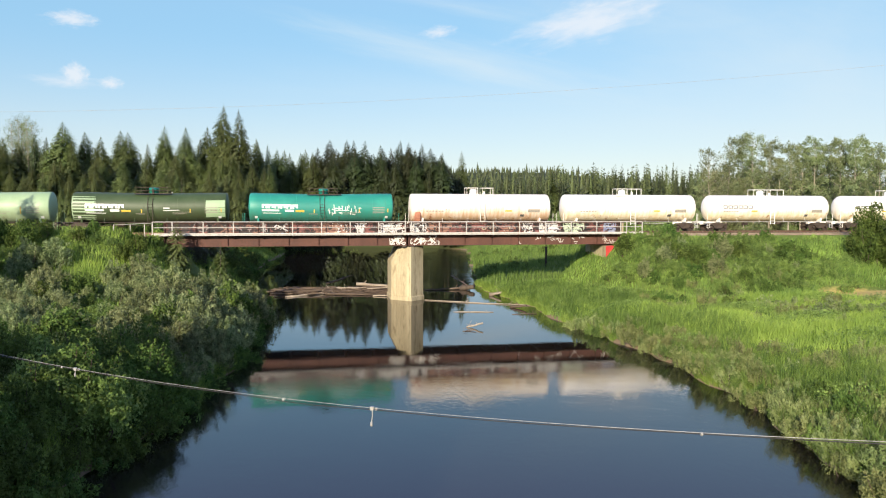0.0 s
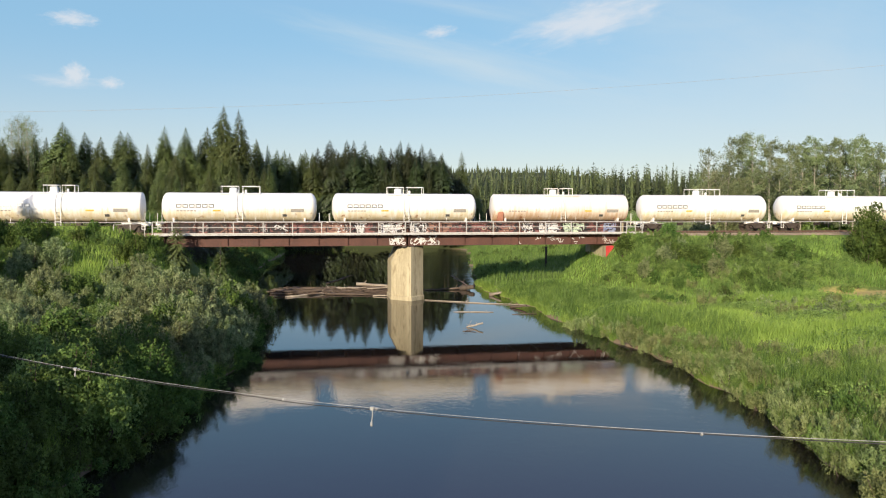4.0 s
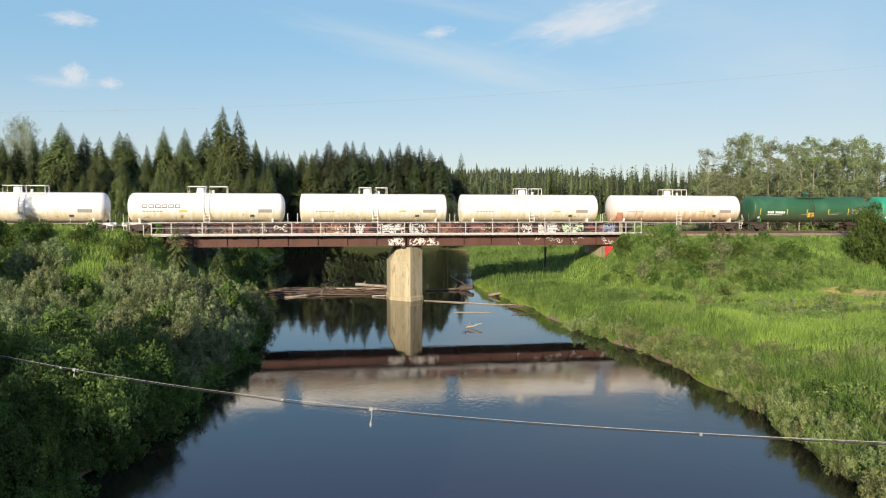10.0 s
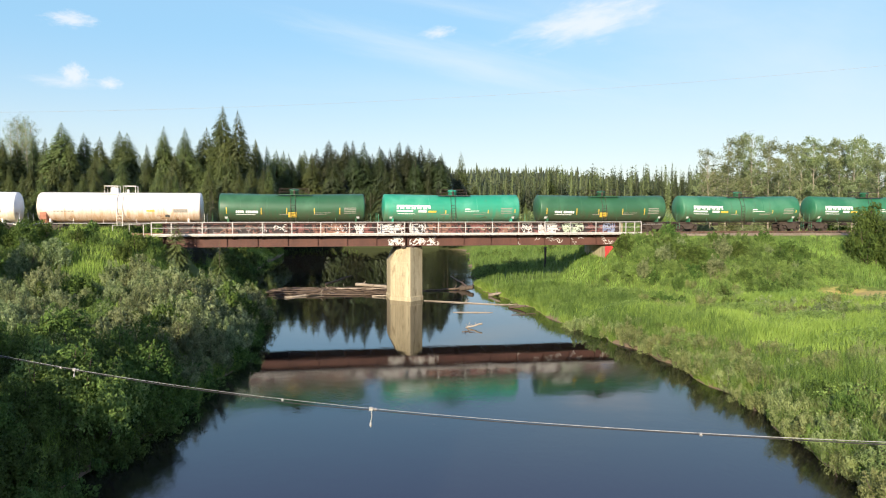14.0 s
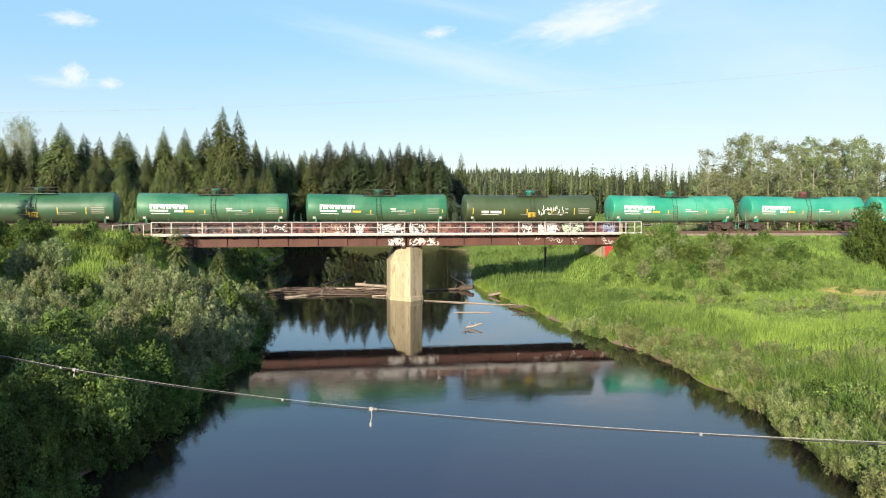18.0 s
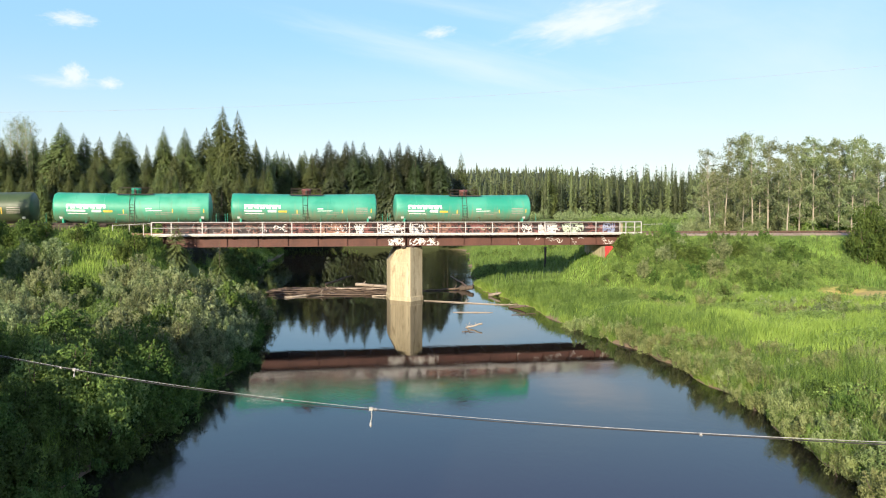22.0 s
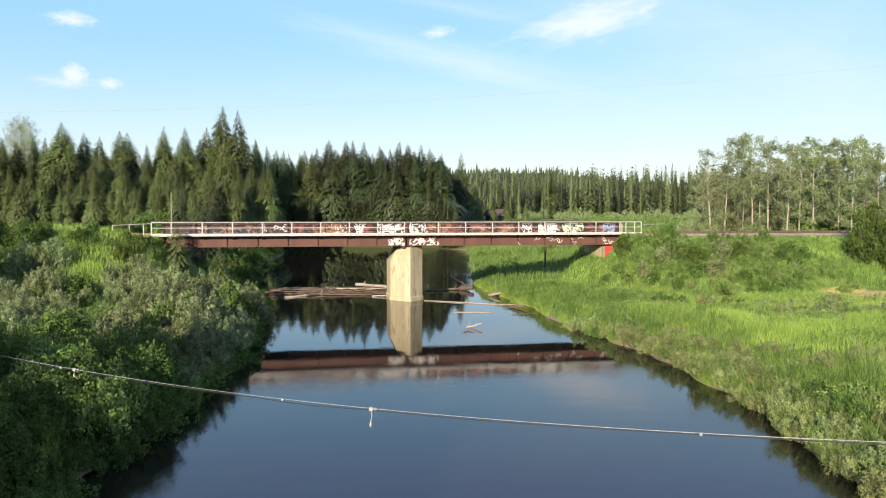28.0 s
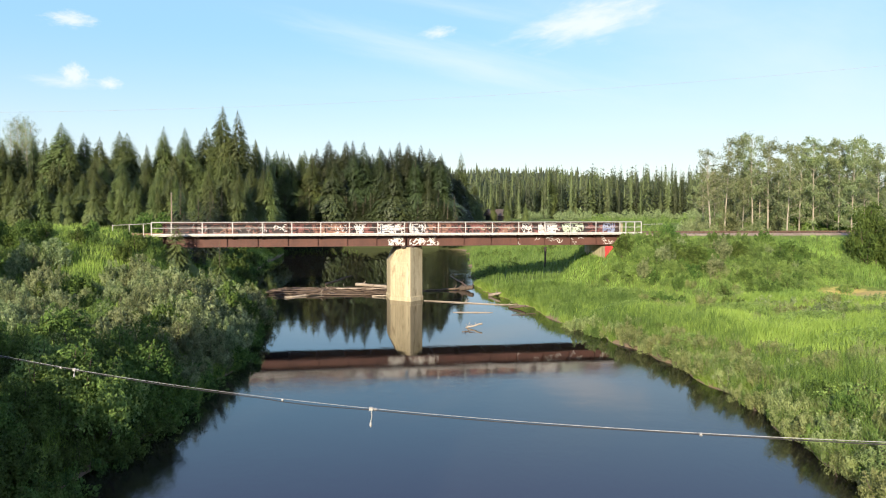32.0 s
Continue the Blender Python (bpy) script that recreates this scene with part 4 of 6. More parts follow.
for kind in ORDER:
    TRAIN.append(copy_thing(KINDS[kind], pose(0, 0, 0)) if kind in used else KINDS[kind])
    used.add(kind)


# ---- plants ----
def leaf_cloud(rnd, points, ways, per, length, width, scatter, droop=0.3, shoot=0.0, facing=0.0):
    """Folded kite leaves (one bent quad each) scattered round twig ends, or along upright shoots there; facing turns their blades outwards together. Arrays of vertices and quads."""
    n = len(points) * per
    out = np.repeat(ways, per, 0)
    out = out / (np.linalg.norm(out, axis=1, keepdims=True) + 1e-6)
    c = np.repeat(points, per, 0) + rnd.normal(0, scatter, (n, 3))
    if shoot:
        lift = out * 0.6 + np.array([0.0, 0.0, 0.8])
        c = c + lift * rnd.uniform(-0.4, 1.0, (n, 1)) * shoot
    way = out * 0.5 + rnd.normal(0, 0.7, (n, 3))
    way[:, 2] -= droop
    way /= np.linalg.norm(way, axis=1, keepdims=True)
    if facing:      # the blades of one clump lie alike
        turn = out[::per] + np.array([0.0, 0.0, 0.35]) + rnd.normal(0, 0.45, (len(points), 3))
        up = np.repeat(turn, per, 0) + rnd.normal(0, 1.0 - 0.8 * facing, (n, 3))
        way = way - up * (np.sum(way * up, 1, keepdims=True) / np.sum(up * up, 1, keepdims=True)) * 0.85
        way /= np.linalg.norm(way, axis=1, keepdims=True) + 1e-6
    else:
        up = rnd.normal(0, 1, (n, 3))
    side = np.cross(way, up)
    side /= np.linalg.norm(side, axis=1, keepdims=True) + 1e-6
    over = np.cross(side, way)
    size = rnd.uniform(0.6, 1.35, (n, 1))
    a, b = c - way * length * size * 0.5, c + way * length * size * 0.5
    l, r = c - side * width * size * 0.5 + over * width * 0.25, c + side * width * size * 0.5 + over * width * 0.25
    verts = np.stack([a, l, b, r], 1).reshape(-1, 3)
    return verts, np.arange(4 * n).reshape(-1, 4)


def shrub_arrays(seed, leaf, wide, tall, plumes, per, fat):
    """A many-stemmed shrub: bent stems from one base, each ending in a feathery plume of leaves turned outwards."""
    rnd = np.random.default_rng(seed)
    stems = Build()
    verts = []
    for k in range(plumes):
        a, lean = rnd.uniform(0, 6.283), rnd.uniform(0.02, 1.0) ** 0.6
        level = rnd.uniform(0.72, 1.12) if k % 3 else rnd.uniform(0.35, 0.65)
        tip = np.array([math.cos(a) * wide * lean, math.sin(a) * wide * lean, tall * level * (1.05 - 0.5 * lean * lean)])
        way = tip * np.array([0.55, 0.55, 0.5]) / np.linalg.norm(tip) + np.array([0, 0, 0.55]) + rnd.normal(0, 0.12, 3)
        way /= np.linalg.norm(way)
        long = tall * rnd.uniform(0.34, 0.60)
        root = tip - way * long
        root[2] = max(root[2], 0.1)
        if k < 8:
            stems.tube([(0.05 * math.cos(a), 0.05 * math.sin(a), -0.3), tuple(root * np.array([0.8, 0.8, 0.7])), tuple(tip)], [0.045, 0.03, 0.006], 5, False)
        side = np.cross(way, [0.31, 0.62, 0.2])
        side /= np.linalg.norm(side)
        other = np.cross(way, side)
        t = rnd.uniform(0, 1, (per, 1)) ** 0.85
        phi = rnd.uniform(0, 6.283, (per, 1))
        out = np.cos(phi) * side + np.sin(phi) * other
        girth = fat * rnd.uniform(0.75, 1.3) * (0.22 + 0.95 * np.sqrt(np.clip(t, 0, 1)) * (1 - t) ** 0.55 * 1.5)
        c = root + way * long * t * 1.05 + out * girth * rnd.uniform(0.35, 1.1, (per, 1)) + rnd.normal(0, 0.03, (per, 3))
        face = out + way * 0.5 + np.array([0, 0, 0.2]) + rnd.normal(0, 0.28, (per, 3))
        face /= np.linalg.norm(face, axis=1, keepdims=True)
        blade = way * 0.9 + out * 0.55 + rnd.normal(0, 0.45, (per, 3))
        blade -= face * np.sum(blade * face, 1, keepdims=True) * 0.9
        blade /= np.linalg.norm(blade, axis=1, keepdims=True)
        across = np.cross(blade, face)
        across /= np.linalg.norm(across, axis=1, keepdims=True)
        size = rnd.uniform(0.6, 1.35, (per, 1))
        l, w = leaf[0] * size * 0.5, leaf[1] * size * 0.5
        verts.append(np.stack([c - blade * l, c - across * w + face * w * 0.4, c + blade * l, c + across * w + face * w * 0.4], 1).reshape(-1, 3))
    v = np.concatenate(verts)
    return v, np.arange(len(v)).reshape(-1, 4), stems


def shrub(name, seed, material, label, category, *shape):
    v, q, stems = shrub_arrays(seed, *shape)
    ob = empty(name, pose(0, 0, 0), label, category)
    tagged(part("wood", stems, BARK, ob), kind="stuff")
    part("foliage", quick_mesh("foliage", v, q, material), material, ob)
    return ob


WILLOWS = [shrub("willow", 11 + k, WILLOW, "grey-green bushy willow on the river bank", "willow", (0.155, 0.060), 1.3, (2.3, 2.0, 2.5, 1.9, 2.2)[k], 38, 105, (0.24, 0.27, 0.22, 0.28, 0.25)[k]) for k in range(5)]
ALDERS = [shrub("bush", 31 + k, ALDER, "dense green bush on the river bank", "bush", (0.17, 0.11), 1.35, 2.0, 36, 58, 0.32) for k in range(4)]
NEARS = [shrub("bush", 81 + k, (ALDER, ALDER, HERB)[k], "small-leaved green bush by the water", "bush", (0.105, 0.062), 1.35, 2.0, 46, 105, 0.30) for k in range(3)]
SALLOWS = [shrub("sallow", 71 + k, SALLOW, "low grey-green sallow on the grassy bank", "sallow", (0.145, 0.055), 1.35, 1.9, 32, 84, 0.24) for k in range(3)]
LUSH = [shrub("shrub", 41 + k, HERB, "fresh green leafy shrub among the grass", "shrub", (0.13, 0.068), 1.45, 1.5, 34, 84, 0.27) for k in range(3)]
LOWS = [shrub_arrays(51 + k, (0.17, 0.085), 1.2, 1.15, 13, 34, 0.22)[:2] for k in range(3)]
placed = set()


def settle(ob, m):
    """Puts a plant at the pose m: the first time the plant itself, then copies of it."""
    if ob.name not in placed:
        placed.add(ob.name)
        ob.matrix_basis = m
        return ob
    k = ob.scale
    return copy_thing(ob, m @ Matrix.Diagonal((1 / k[0], 1 / k[1], 1 / k[2], 1)))


def plant(kinds, x, y, scale, rnd, sink=0.05, tall=1.0):
    ob = kinds[rnd.randrange(len(kinds))]
    m = Matrix.LocRotScale((x, y, float(height(x, y)) - sink), Euler((0, 0, rnd.uniform(0, 6.283))), (scale, scale, scale * tall))
    return settle(ob, m)


def scrub(label, material, n, x0, x1, y0, y1, size, seed, keep=None):
    """Low scrub over a stretch of the plan, too thick to count: one mass of leaves."""
    rnd = random.Random(seed)
    vs, qs, k, done, tries = [], [], 0, 0, 0
    while done < n and tries < n * 40:
        tries += 1
        x, y = rnd.uniform(x0, x1), rnd.uniform(y0, y1)
        l, r = banks(y)
        s, v = to_track(x, y)
        if l + 0.45 < x < r - 0.1 or abs(v) < 4.6 or (keep and not keep(x, y, s, v)):
            continue
        done += 1
        p, q = LOWS[rnd.randrange(3)]
        a, m, h = rnd.uniform(0, 6.283), rnd.uniform(*size), rnd.uniform(0.8, 1.2)
        c, w = math.cos(a) * m, math.sin(a) * m
        vs.append(np.stack([p[:, 0] * c - p[:, 1] * w + x, p[:, 0] * w + p[:, 1] * c + y, p[:, 2] * m * h + float(height(x, y)) - 0.1], 1))
        qs.append(q + k)
        k += len(p)
    ob = new("low_scrub", quick_mesh("low_scrub", np.concatenate(vs), np.concatenate(qs), material))
    return tagged(ob, label, "scrub", kind="stuff")


def scatter(kinds, n, x0, x1, y0, y1, size, seed, apart, keep=None, patchy=None):
    """Plants at random over a stretch of the plan, none nearer to another than apart, none in the river or on the track."""
    rnd = random.Random(seed)
    done, tries = [], 0
    while len(done) < n and tries < n * 40:
        tries += 1
        x, y = rnd.uniform(x0, x1), rnd.uniform(y0, y1)
        l, r = banks(y)
        s, v = to_track(x, y)
        if l - 0.4 < x < r + 0.5 or abs(v) < 4.6 or (keep and not keep(x, y, s, v)):
            continue
        if any((x - a) ** 2 + (y - b) ** 2 < apart * apart for a, b in done):
            continue
        more = 1.0
        if patchy:      # lower and missing in places, where grass shows between
            lie = float(wobble(x, y, patchy))
            if lie < -0.30:
                continue
            more = 0.82 + 0.30 * lie
        done.append((x, y))
        plant(kinds, x, y, rnd.uniform(*size) * more, rnd, tall=rnd.uniform(0.85, 1.2))


def left_thicket(x, y, s, v):
    return v < -12 and banks(y)[0] - x < 24 and not ((x + 31) ** 2 / 30 + (y - 69) ** 2 / 14 < 1)


# the left bank's thicket
scatter(WILLOWS[:4] + ALDERS[:2], 70, -42, -12, 46, 62, (0.65, 1.2), 3, 1.9, left_thicket, 3.1)
scatter(WILLOWS, 30, -38, -18, 40, 54, (0.5, 0.85), 49, 1.7, left_thicket)
scatter(LUSH + WILLOWS[:2], 26, -27, -17.5, 40, 51, (0.75, 1.05), 50, 1.6, left_thicket)
scatter(WILLOWS[1:4] + ALDERS[:1], 60, -30, -13, 42, 76, (0.8, 1.4), 18, 2.2, lambda x, y, s, v: banks(y)[0] - x < 8 and v < -10)
scatter(WILLOWS + ALDERS[:1] + LUSH[:1], 56, -50, -14, 58, 80, (0.55, 1.1), 17, 1.9, left_thicket, 2.7)
scatter(LUSH + NEARS[2:] + WILLOWS[:1], 46, -36, -16, 34, 46, (0.35, 0.62), 19, 1.5, lambda x, y, s, v: banks(y)[0] - x > 2.5 and not (x + 25) ** 2 / 36 + (y - 43.5) ** 2 / 12 < 1, 2.2)
for x, y, k in ((-21.5, 60.0, 1.55), (-19.5, 56.0, 1.45), (-23.5, 64.0, 1.4), (-20.2, 66.0, 1.3), (-18.2, 51.5, 1.35), (-16.6, 50.6, 1.4), (-17.5, 54.0, 1.45), (-15.8, 48.0, 1.1), (-14.8, 54.5, 1.05), (-34.6, 68.0, 1.25), (-36.5, 67.0, 1.1), (-27.0, 68.0, 1.3), (-25.5, 66.0, 1.3), (-28.5, 66.5, 1.0)):
    plant(WILLOWS, x, y, k, random.Random(int(y)))
scatter(NEARS[:2], 60, -28, -9, 14, 38, (0.7, 1.2), 13, 1.5, lambda x, y, s, v: 1.0 < banks(y)[0] - x < 14)
scrub("low leafy scrub on the shaded bank", ALDER, 110, -20, -8, 18, 36, (0.6, 1.1), 27, lambda x, y, s, v: banks(y)[0] - x < 9)
for x, y, k in ((-14.6, 34.4, 1.2), (-15.6, 32.8, 1.5), (-14.4, 36.2, 1.25), (-16.6, 34.6, 1.55)):
    plant(NEARS[:1], x, y, k, random.Random(int(y)))
# tall bushes out of sight that shade the near bank
for x, y, k in ((-19.6, 22.5, 1.7), (-16.2, 16.0, 1.8), (-21.0, 21.0, 1.9)):
    plant(ALDERS, x, y, k, random.Random(int(y)))
scatter(ALDERS, 16, -32, -13, 2, 15, (2.6, 3.4), 23, 2.6, lambda x, y, s, v: x < -0.62 * y - 4.5)
scatter(ALDERS[:2] + WILLOWS, 30, -24, -12.0, 40, 84, (0.6, 1.0), 4, 1.2, lambda x, y, s, v: banks(y)[0] - x < 1.8)
scatter(NEARS[:2], 20, -20, -8.0, 16, 40, (0.45, 0.75), 14, 1.2, lambda x, y, s, v: banks(y)[0] - x < 1.8)
scatter(NEARS[:2], 12, -19, -13, 25, 41, (0.95, 1.3), 53, 1.9, lambda x, y, s, v: 1.2 < banks(y)[0] - x < 3.4)
scrub("low leafy scrub along the water's edge", ALDER, 130, -26, -12, 16, 84, (0.6, 1.0), 25, lambda x, y, s, v: banks(y)[0] - x < 0.9)
scrub("low leafy scrub on the grassy slope", ALDER, 110, -60, -24, 52, 84, (0.5, 1.1), 5, lambda x, y, s, v: v < -4.6)
scrub("low leafy scrub by the bridge's end", ALDER, 24, -34, -18, 66, 104, (0.7, 1.0), 15, lambda x, y, s, v: s < -21 and -10 < v < 14)
# the right bank's scrub
scrub("green scrub on the embankment's slope", HERB, 60, 16, 41, 66, 92, (0.6, 1.0), 6, lambda x, y, s, v: -15 < v < -6 and 19 < s < 37)
scatter(ALDERS[:2] + WILLOWS[:1] + LUSH, 90, 17, 42, 66, 92, (0.4, 1.0), 16, 1.15, lambda x, y, s, v: -14.5 < v < -5.2 and 18.5 < s < 37.5 and (v < -8.5 or s < 25))
scatter(LUSH, 46, 10, 44, 62, 92, (0.4, 0.8), 39, 1.4, lambda x, y, s, v: -18 < v < -5 and 14 < s < 40 and (v < -8 or s < 25))
scatter(LUSH + SALLOWS[:1], 50, 14, 50, 30, 68, (0.3, 0.6), 40, 1.6, lambda x, y, s, v: x - banks(y)[1] > 2.5 and not (x - 41.5) ** 2 / 36 + (y - 71.6) ** 2 / 36 < 1, 3.3)
scatter(ALDERS + LUSH, 60, -60, -28, 64, 86, (0.4, 0.85), 36, 1.4, lambda x, y, s, v: -13 < v < -4.8, 2.6)
scatter(ALDERS[:2], 12, -48, -38, 70, 80, (0.8, 1.2), 37, 1.6, lambda x, y, s, v: -13 < v < -6)
scrub("grey-green scrub at the embankment's foot", WILLOW, 44, 27, 64, 59, 66.5, (0.7, 1.1), 7)
scatter(SALLOWS, 34, 26, 52, 58, 66, (0.4, 0.75), 26, 1.3)
scatter(SALLOWS + ALDERS[:2], 46, 19, 40, 66, 77, (0.38, 0.72), 46, 1.25, lambda x, y, s, v: v < -7 and not (x - 41.5) ** 2 / 36 + (y - 71.6) ** 2 / 36 < 1.3, 3.4)
scatter(ALDERS[:1] + LUSH, 56, 15, 42, 70, 93, (0.5, 1.0), 47, 1.5, lambda x, y, s, v: -13.5 < v < -5.0 and 18.0 < s < 37.0)
scatter(SALLOWS, 84, 12, 42, 22, 54, (0.35, 0.72), 8, 1.1, lambda x, y, s, v: (1.9 if 46 < y < 58 else 0.3) < x - banks(y)[1] < 13, 2.5)
scatter(SALLOWS + ALDERS[:1], 50, 9, 26, 22, 60, (0.4, 0.7), 24, 1.0, lambda x, y, s, v: (1.9 if 46 < y < 58 else 0.45) < x - banks(y)[1] < 2.6)
rnd = random.Random(88)
y = 22.0
while y < 66:       # leafy shrubs leaning over the water's edge, with bare mud between some
    if wobble(y, 3.0, 1.7) > -0.45:
        plant(SALLOWS + LUSH[:1], float(banks(y)[1]) + rnd.uniform(-0.15, 0.7), y, rnd.uniform(0.45, 0.85), rnd)
    y += rnd.uniform(0.45, 1.2)
scrub("grey-green scrub along the grassy bank", WILLOW, 70, 14, 30, 22, 54, (0.4, 0.75), 28, lambda x, y, s, v: 0.1 < x - banks(y)[1] < 9)
scrub("leafy scrub overhanging the water's edge", WILLOW, 110, 12, 20, 22, 62, (0.35, 0.6), 29, lambda x, y, s, v: 0.05 < float(height(x, y)) < 0.45 and wobble(y, 3.0, 1.7) > -0.3)
scrub("low scrub on the bank behind the bridge", ALDER, 24, 5, 30, 98, 150, (0.8, 1.4), 9)
scatter(ALDERS, 20, -52, -34, 112, 170, (1.0, 1.6), 10, 2.2)
scatter(ALDERS, 30, -40, -22, 95, 132, (0.7, 1.15), 48, 1.5, lambda x, y, s, v: v > 5 and banks(y)[0] - x < 4.5)
scatter(ALDERS[:2], 24, -46, -28, 128, 205, (0.5, 0.9), 43, 2.0, lambda x, y, s, v: 0.5 < banks(y)[0] - x < 7)
scrub("low leafy scrub along the water behind the bridge", ALDER, 50, -44, -28, 128, 215, (0.8, 1.3), 44, lambda x, y, s, v: banks(y)[0] - x < 5)

rnd = random.Random(77)
for x, y, k in ((-20.0, 80.5, 1.1), (-18.6, 78.6, 0.9), (-21.8, 79.2, 0.8)):
    plant(LUSH, x, y, k, rnd)
for x, y, k in ((-14.4, 31.4, 1.4), (-15.7, 32.2, 1.5), (-14.8, 33.4, 1.3), (-17.0, 33.0, 1.45), (-15.4, 30.4, 1.15), (-16.4, 31.0, 1.3)):
    plant(NEARS[2:], x, y, k, rnd)
for x, y, k in ((46.2, 83.0, 1.55), (47.8, 82.2, 1.9), (48.8, 83.8, 1.9), (47.2, 84.8, 2.0), (45.7, 84.0, 1.3), (49.6, 82.0, 1.7), (48.2, 80.8, 1.2)):
    plant(NEARS[:2], x, y, k, rnd, tall=rnd.uniform(1.1, 1.45))


def conifer(seed, tall, wide, boughs, bits=5, fat=1.0):
    """Arrays for a spruce: boughs at all heights round the trunk, drooping, each with side sprays and hanging twigs, fuller in lumps."""
    rnd = np.random.default_rng(seed)
    tris, verts = [], []
    lumps = [(rnd.uniform(0, 6.283), rnd.uniform(0.05, 0.92), rnd.uniform(-0.42, 0.30)) for _ in range(24)]
    for w in range(boughs):
        f = 1 - (1 - (w + rnd.random()) / boughs) ** 0.74
        a = w * 2.39996 + rnd.uniform(-0.5, 0.5)
        r = wide * ((1 - f) ** 0.74 * (0.6 + 0.4 * min(1, f * 6 + 0.4)) + 0.006)
        for b, g, much in lumps:
            r *= 1 + much * math.exp(-((f - g) / 0.07) ** 2) * max(0, math.cos(a - b))
        rr = r * rnd.uniform(0.62, 1.18)
        way, side = np.array([math.cos(a), math.sin(a), 0]), np.array([-math.sin(a), math.cos(a), 0])
        rise, drop = (0.30, 0.28) if f > 0.9 else ((0.30, 0.36) if f > 0.5 else (0.08, 0.38))
        z = tall * (0.03 + 0.955 * f)
        spots = [way * rr * q + np.array([0, 0, z + rr * (rise * q - drop * q * q)]) for q in np.linspace(0.25, 1.0, bits)]
        for j in range(1, bits):
            p, b = spots[j], spots[j - 1]
            half = max(tall * (0.0028 + 0.0095 * (1 - f) + 0.006 * (fat > 1)), rr * (0.17 - 0.10 * j / bits)) * rnd.uniform(0.6, 1.4) * fat
            for sgn in (-1, 1):
                tip = p * 0.7 + b * 0.3 + side * sgn * half - np.array([0, 0, half * rnd.uniform(0.05, 0.5)])
                i = len(verts)
                verts.extend([b, p, tip])
                tris.append((i, i + 1, i + 2))
            i = len(verts)
            low = np.array([0, 0, half * rnd.uniform(0.5, 1.1)])
            turn = side * rnd.uniform(0.3, 0.8) * half
            verts.extend([p + turn, p - turn + way * 0.1 * half, p + way * 0.25 * half - low + turn * rnd.uniform(-0.5, 0.5)])
            tris.append((i, i + 1, i + 2))
    i = len(verts)
    verts.extend([np.array(p) * tall for p in ((-0.004, 0, 0.96), (0.004, 0, 0.96), (0, 0, 1.0), (0, -0.004, 0.96), (0, 0.004, 0.96), (0, 0, 1.0))])
    tris.extend([(i, i + 1, i + 2), (i + 3, i + 4, i + 5)])
    if fat > 1:     # a ragged heart, where the boughs are few
        for z0, z1, r in ((0.02, 0.5, 0.40), (0.32, 0.72, 0.32), (0.58, 0.90, 0.20)):
            i = len(verts)
            verts.extend([np.array([wide * r * rnd.uniform(0.7, 1.2) * math.cos(a), wide * r * rnd.uniform(0.7, 1.2) * math.sin(a), tall * (z0 + rnd.uniform(-0.04, 0.04))]) for a in np.linspace(0, 5.2, 6)] + [np.array([0, 0, tall * z1])])
            tris.extend([(i + j, i + (j + 1) % 6, i + 6) for j in range(6)])
    return np.array(verts), np.array(tris)


def spruce(seed, wide=0.17, boughs=2100, label="tall green spruce at the forest's edge", needles=NEEDLES, name="spruce_tree", group="spruces of the forest's edge"):
    """A spruce of unit-less proportions, 20 m high, with trunk and crown."""
    ob = empty(name, pose(0, 0, 0), label, "spruce", group)
    part("trunk", Build().tube([(0, 0, -0.8), (0.05, 0, 6), (0, 0.04, 13), (0, 0, 19.6)], [0.26, 0.20, 0.11, 0.02], 7, False), BARK, ob)
    v, t = conifer(seed, 20.0, 20.0 * wide, boughs)
    part("crown", quick_mesh("crown", v, t, needles), needles, ob)
    return ob


SPRUCES = [spruce(101 + k, (0.26, 0.30, 0.34, 0.28, 0.31, 0.24, 0.36)[k]) for k in range(7)]
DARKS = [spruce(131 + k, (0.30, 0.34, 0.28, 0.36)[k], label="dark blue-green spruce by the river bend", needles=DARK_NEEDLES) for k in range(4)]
YOUNG = [spruce(141 + k, 0.26, 300, "small young spruce on the far bank, needles darkened as shade", DARK_NEEDLES, "young_spruce", "young spruces by the river bend") for k in range(3)]
THIN = spruce(120, 0.26, 1200, "thin lone spruce above the forest")
FOCAL = 784 / math.tan(radians(30))


def by_view(ax, top, y):
    """Plan place and height for a tree whose tip shows at the bearing ax and the rise top (both in 1/FOCAL) at the distance y."""
    x = ax / FOCAL * y
    z = EYE_Z + top / FOCAL * y
    return x, z


def stand(kinds, ax, top, y, rnd):
    x, z = by_view(ax, top, y)
    base = float(height(x, y))
    k = (z - base) / 20.0
    ob = kinds[rnd.randrange(len(kinds))]
    girth = rnd.uniform(0.80, 1.12)
    m = Matrix.LocRotScale((x, y, base), Euler((0, 0, rnd.uniform(0, 6.283))), (min(k, 1.15) * girth, min(k, 1.15) * girth, k))
    return settle(ob, m)


rnd = random.Random(5)
# tips along the skyline, bearing and rise in the lens's units, by distance
EDGE = ((-700, 120), (-722, 116), (-750, 112), (-775, 116), (-655, 118), (-671, 147), (-632, 129), (-604, 121), (-569, 131), (-556, 129), (-522, 108), (-491, 140), (-454, 138), (-416, 138), (-387, 176), (-361, 168), (-329, 114), (-294, 99), (-272, 92), (-244, 99),
        (-201, 117), (-171, 116), (-159, 116), (-139, 114), (-112, 106), (-94, 102), (-77, 114), (-62, 111), (-39, 109), (-24, 102), (-6, 89))
for ax, top in EDGE:
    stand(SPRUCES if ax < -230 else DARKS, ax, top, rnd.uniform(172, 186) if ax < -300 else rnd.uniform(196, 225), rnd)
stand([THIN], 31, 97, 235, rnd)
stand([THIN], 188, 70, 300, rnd)
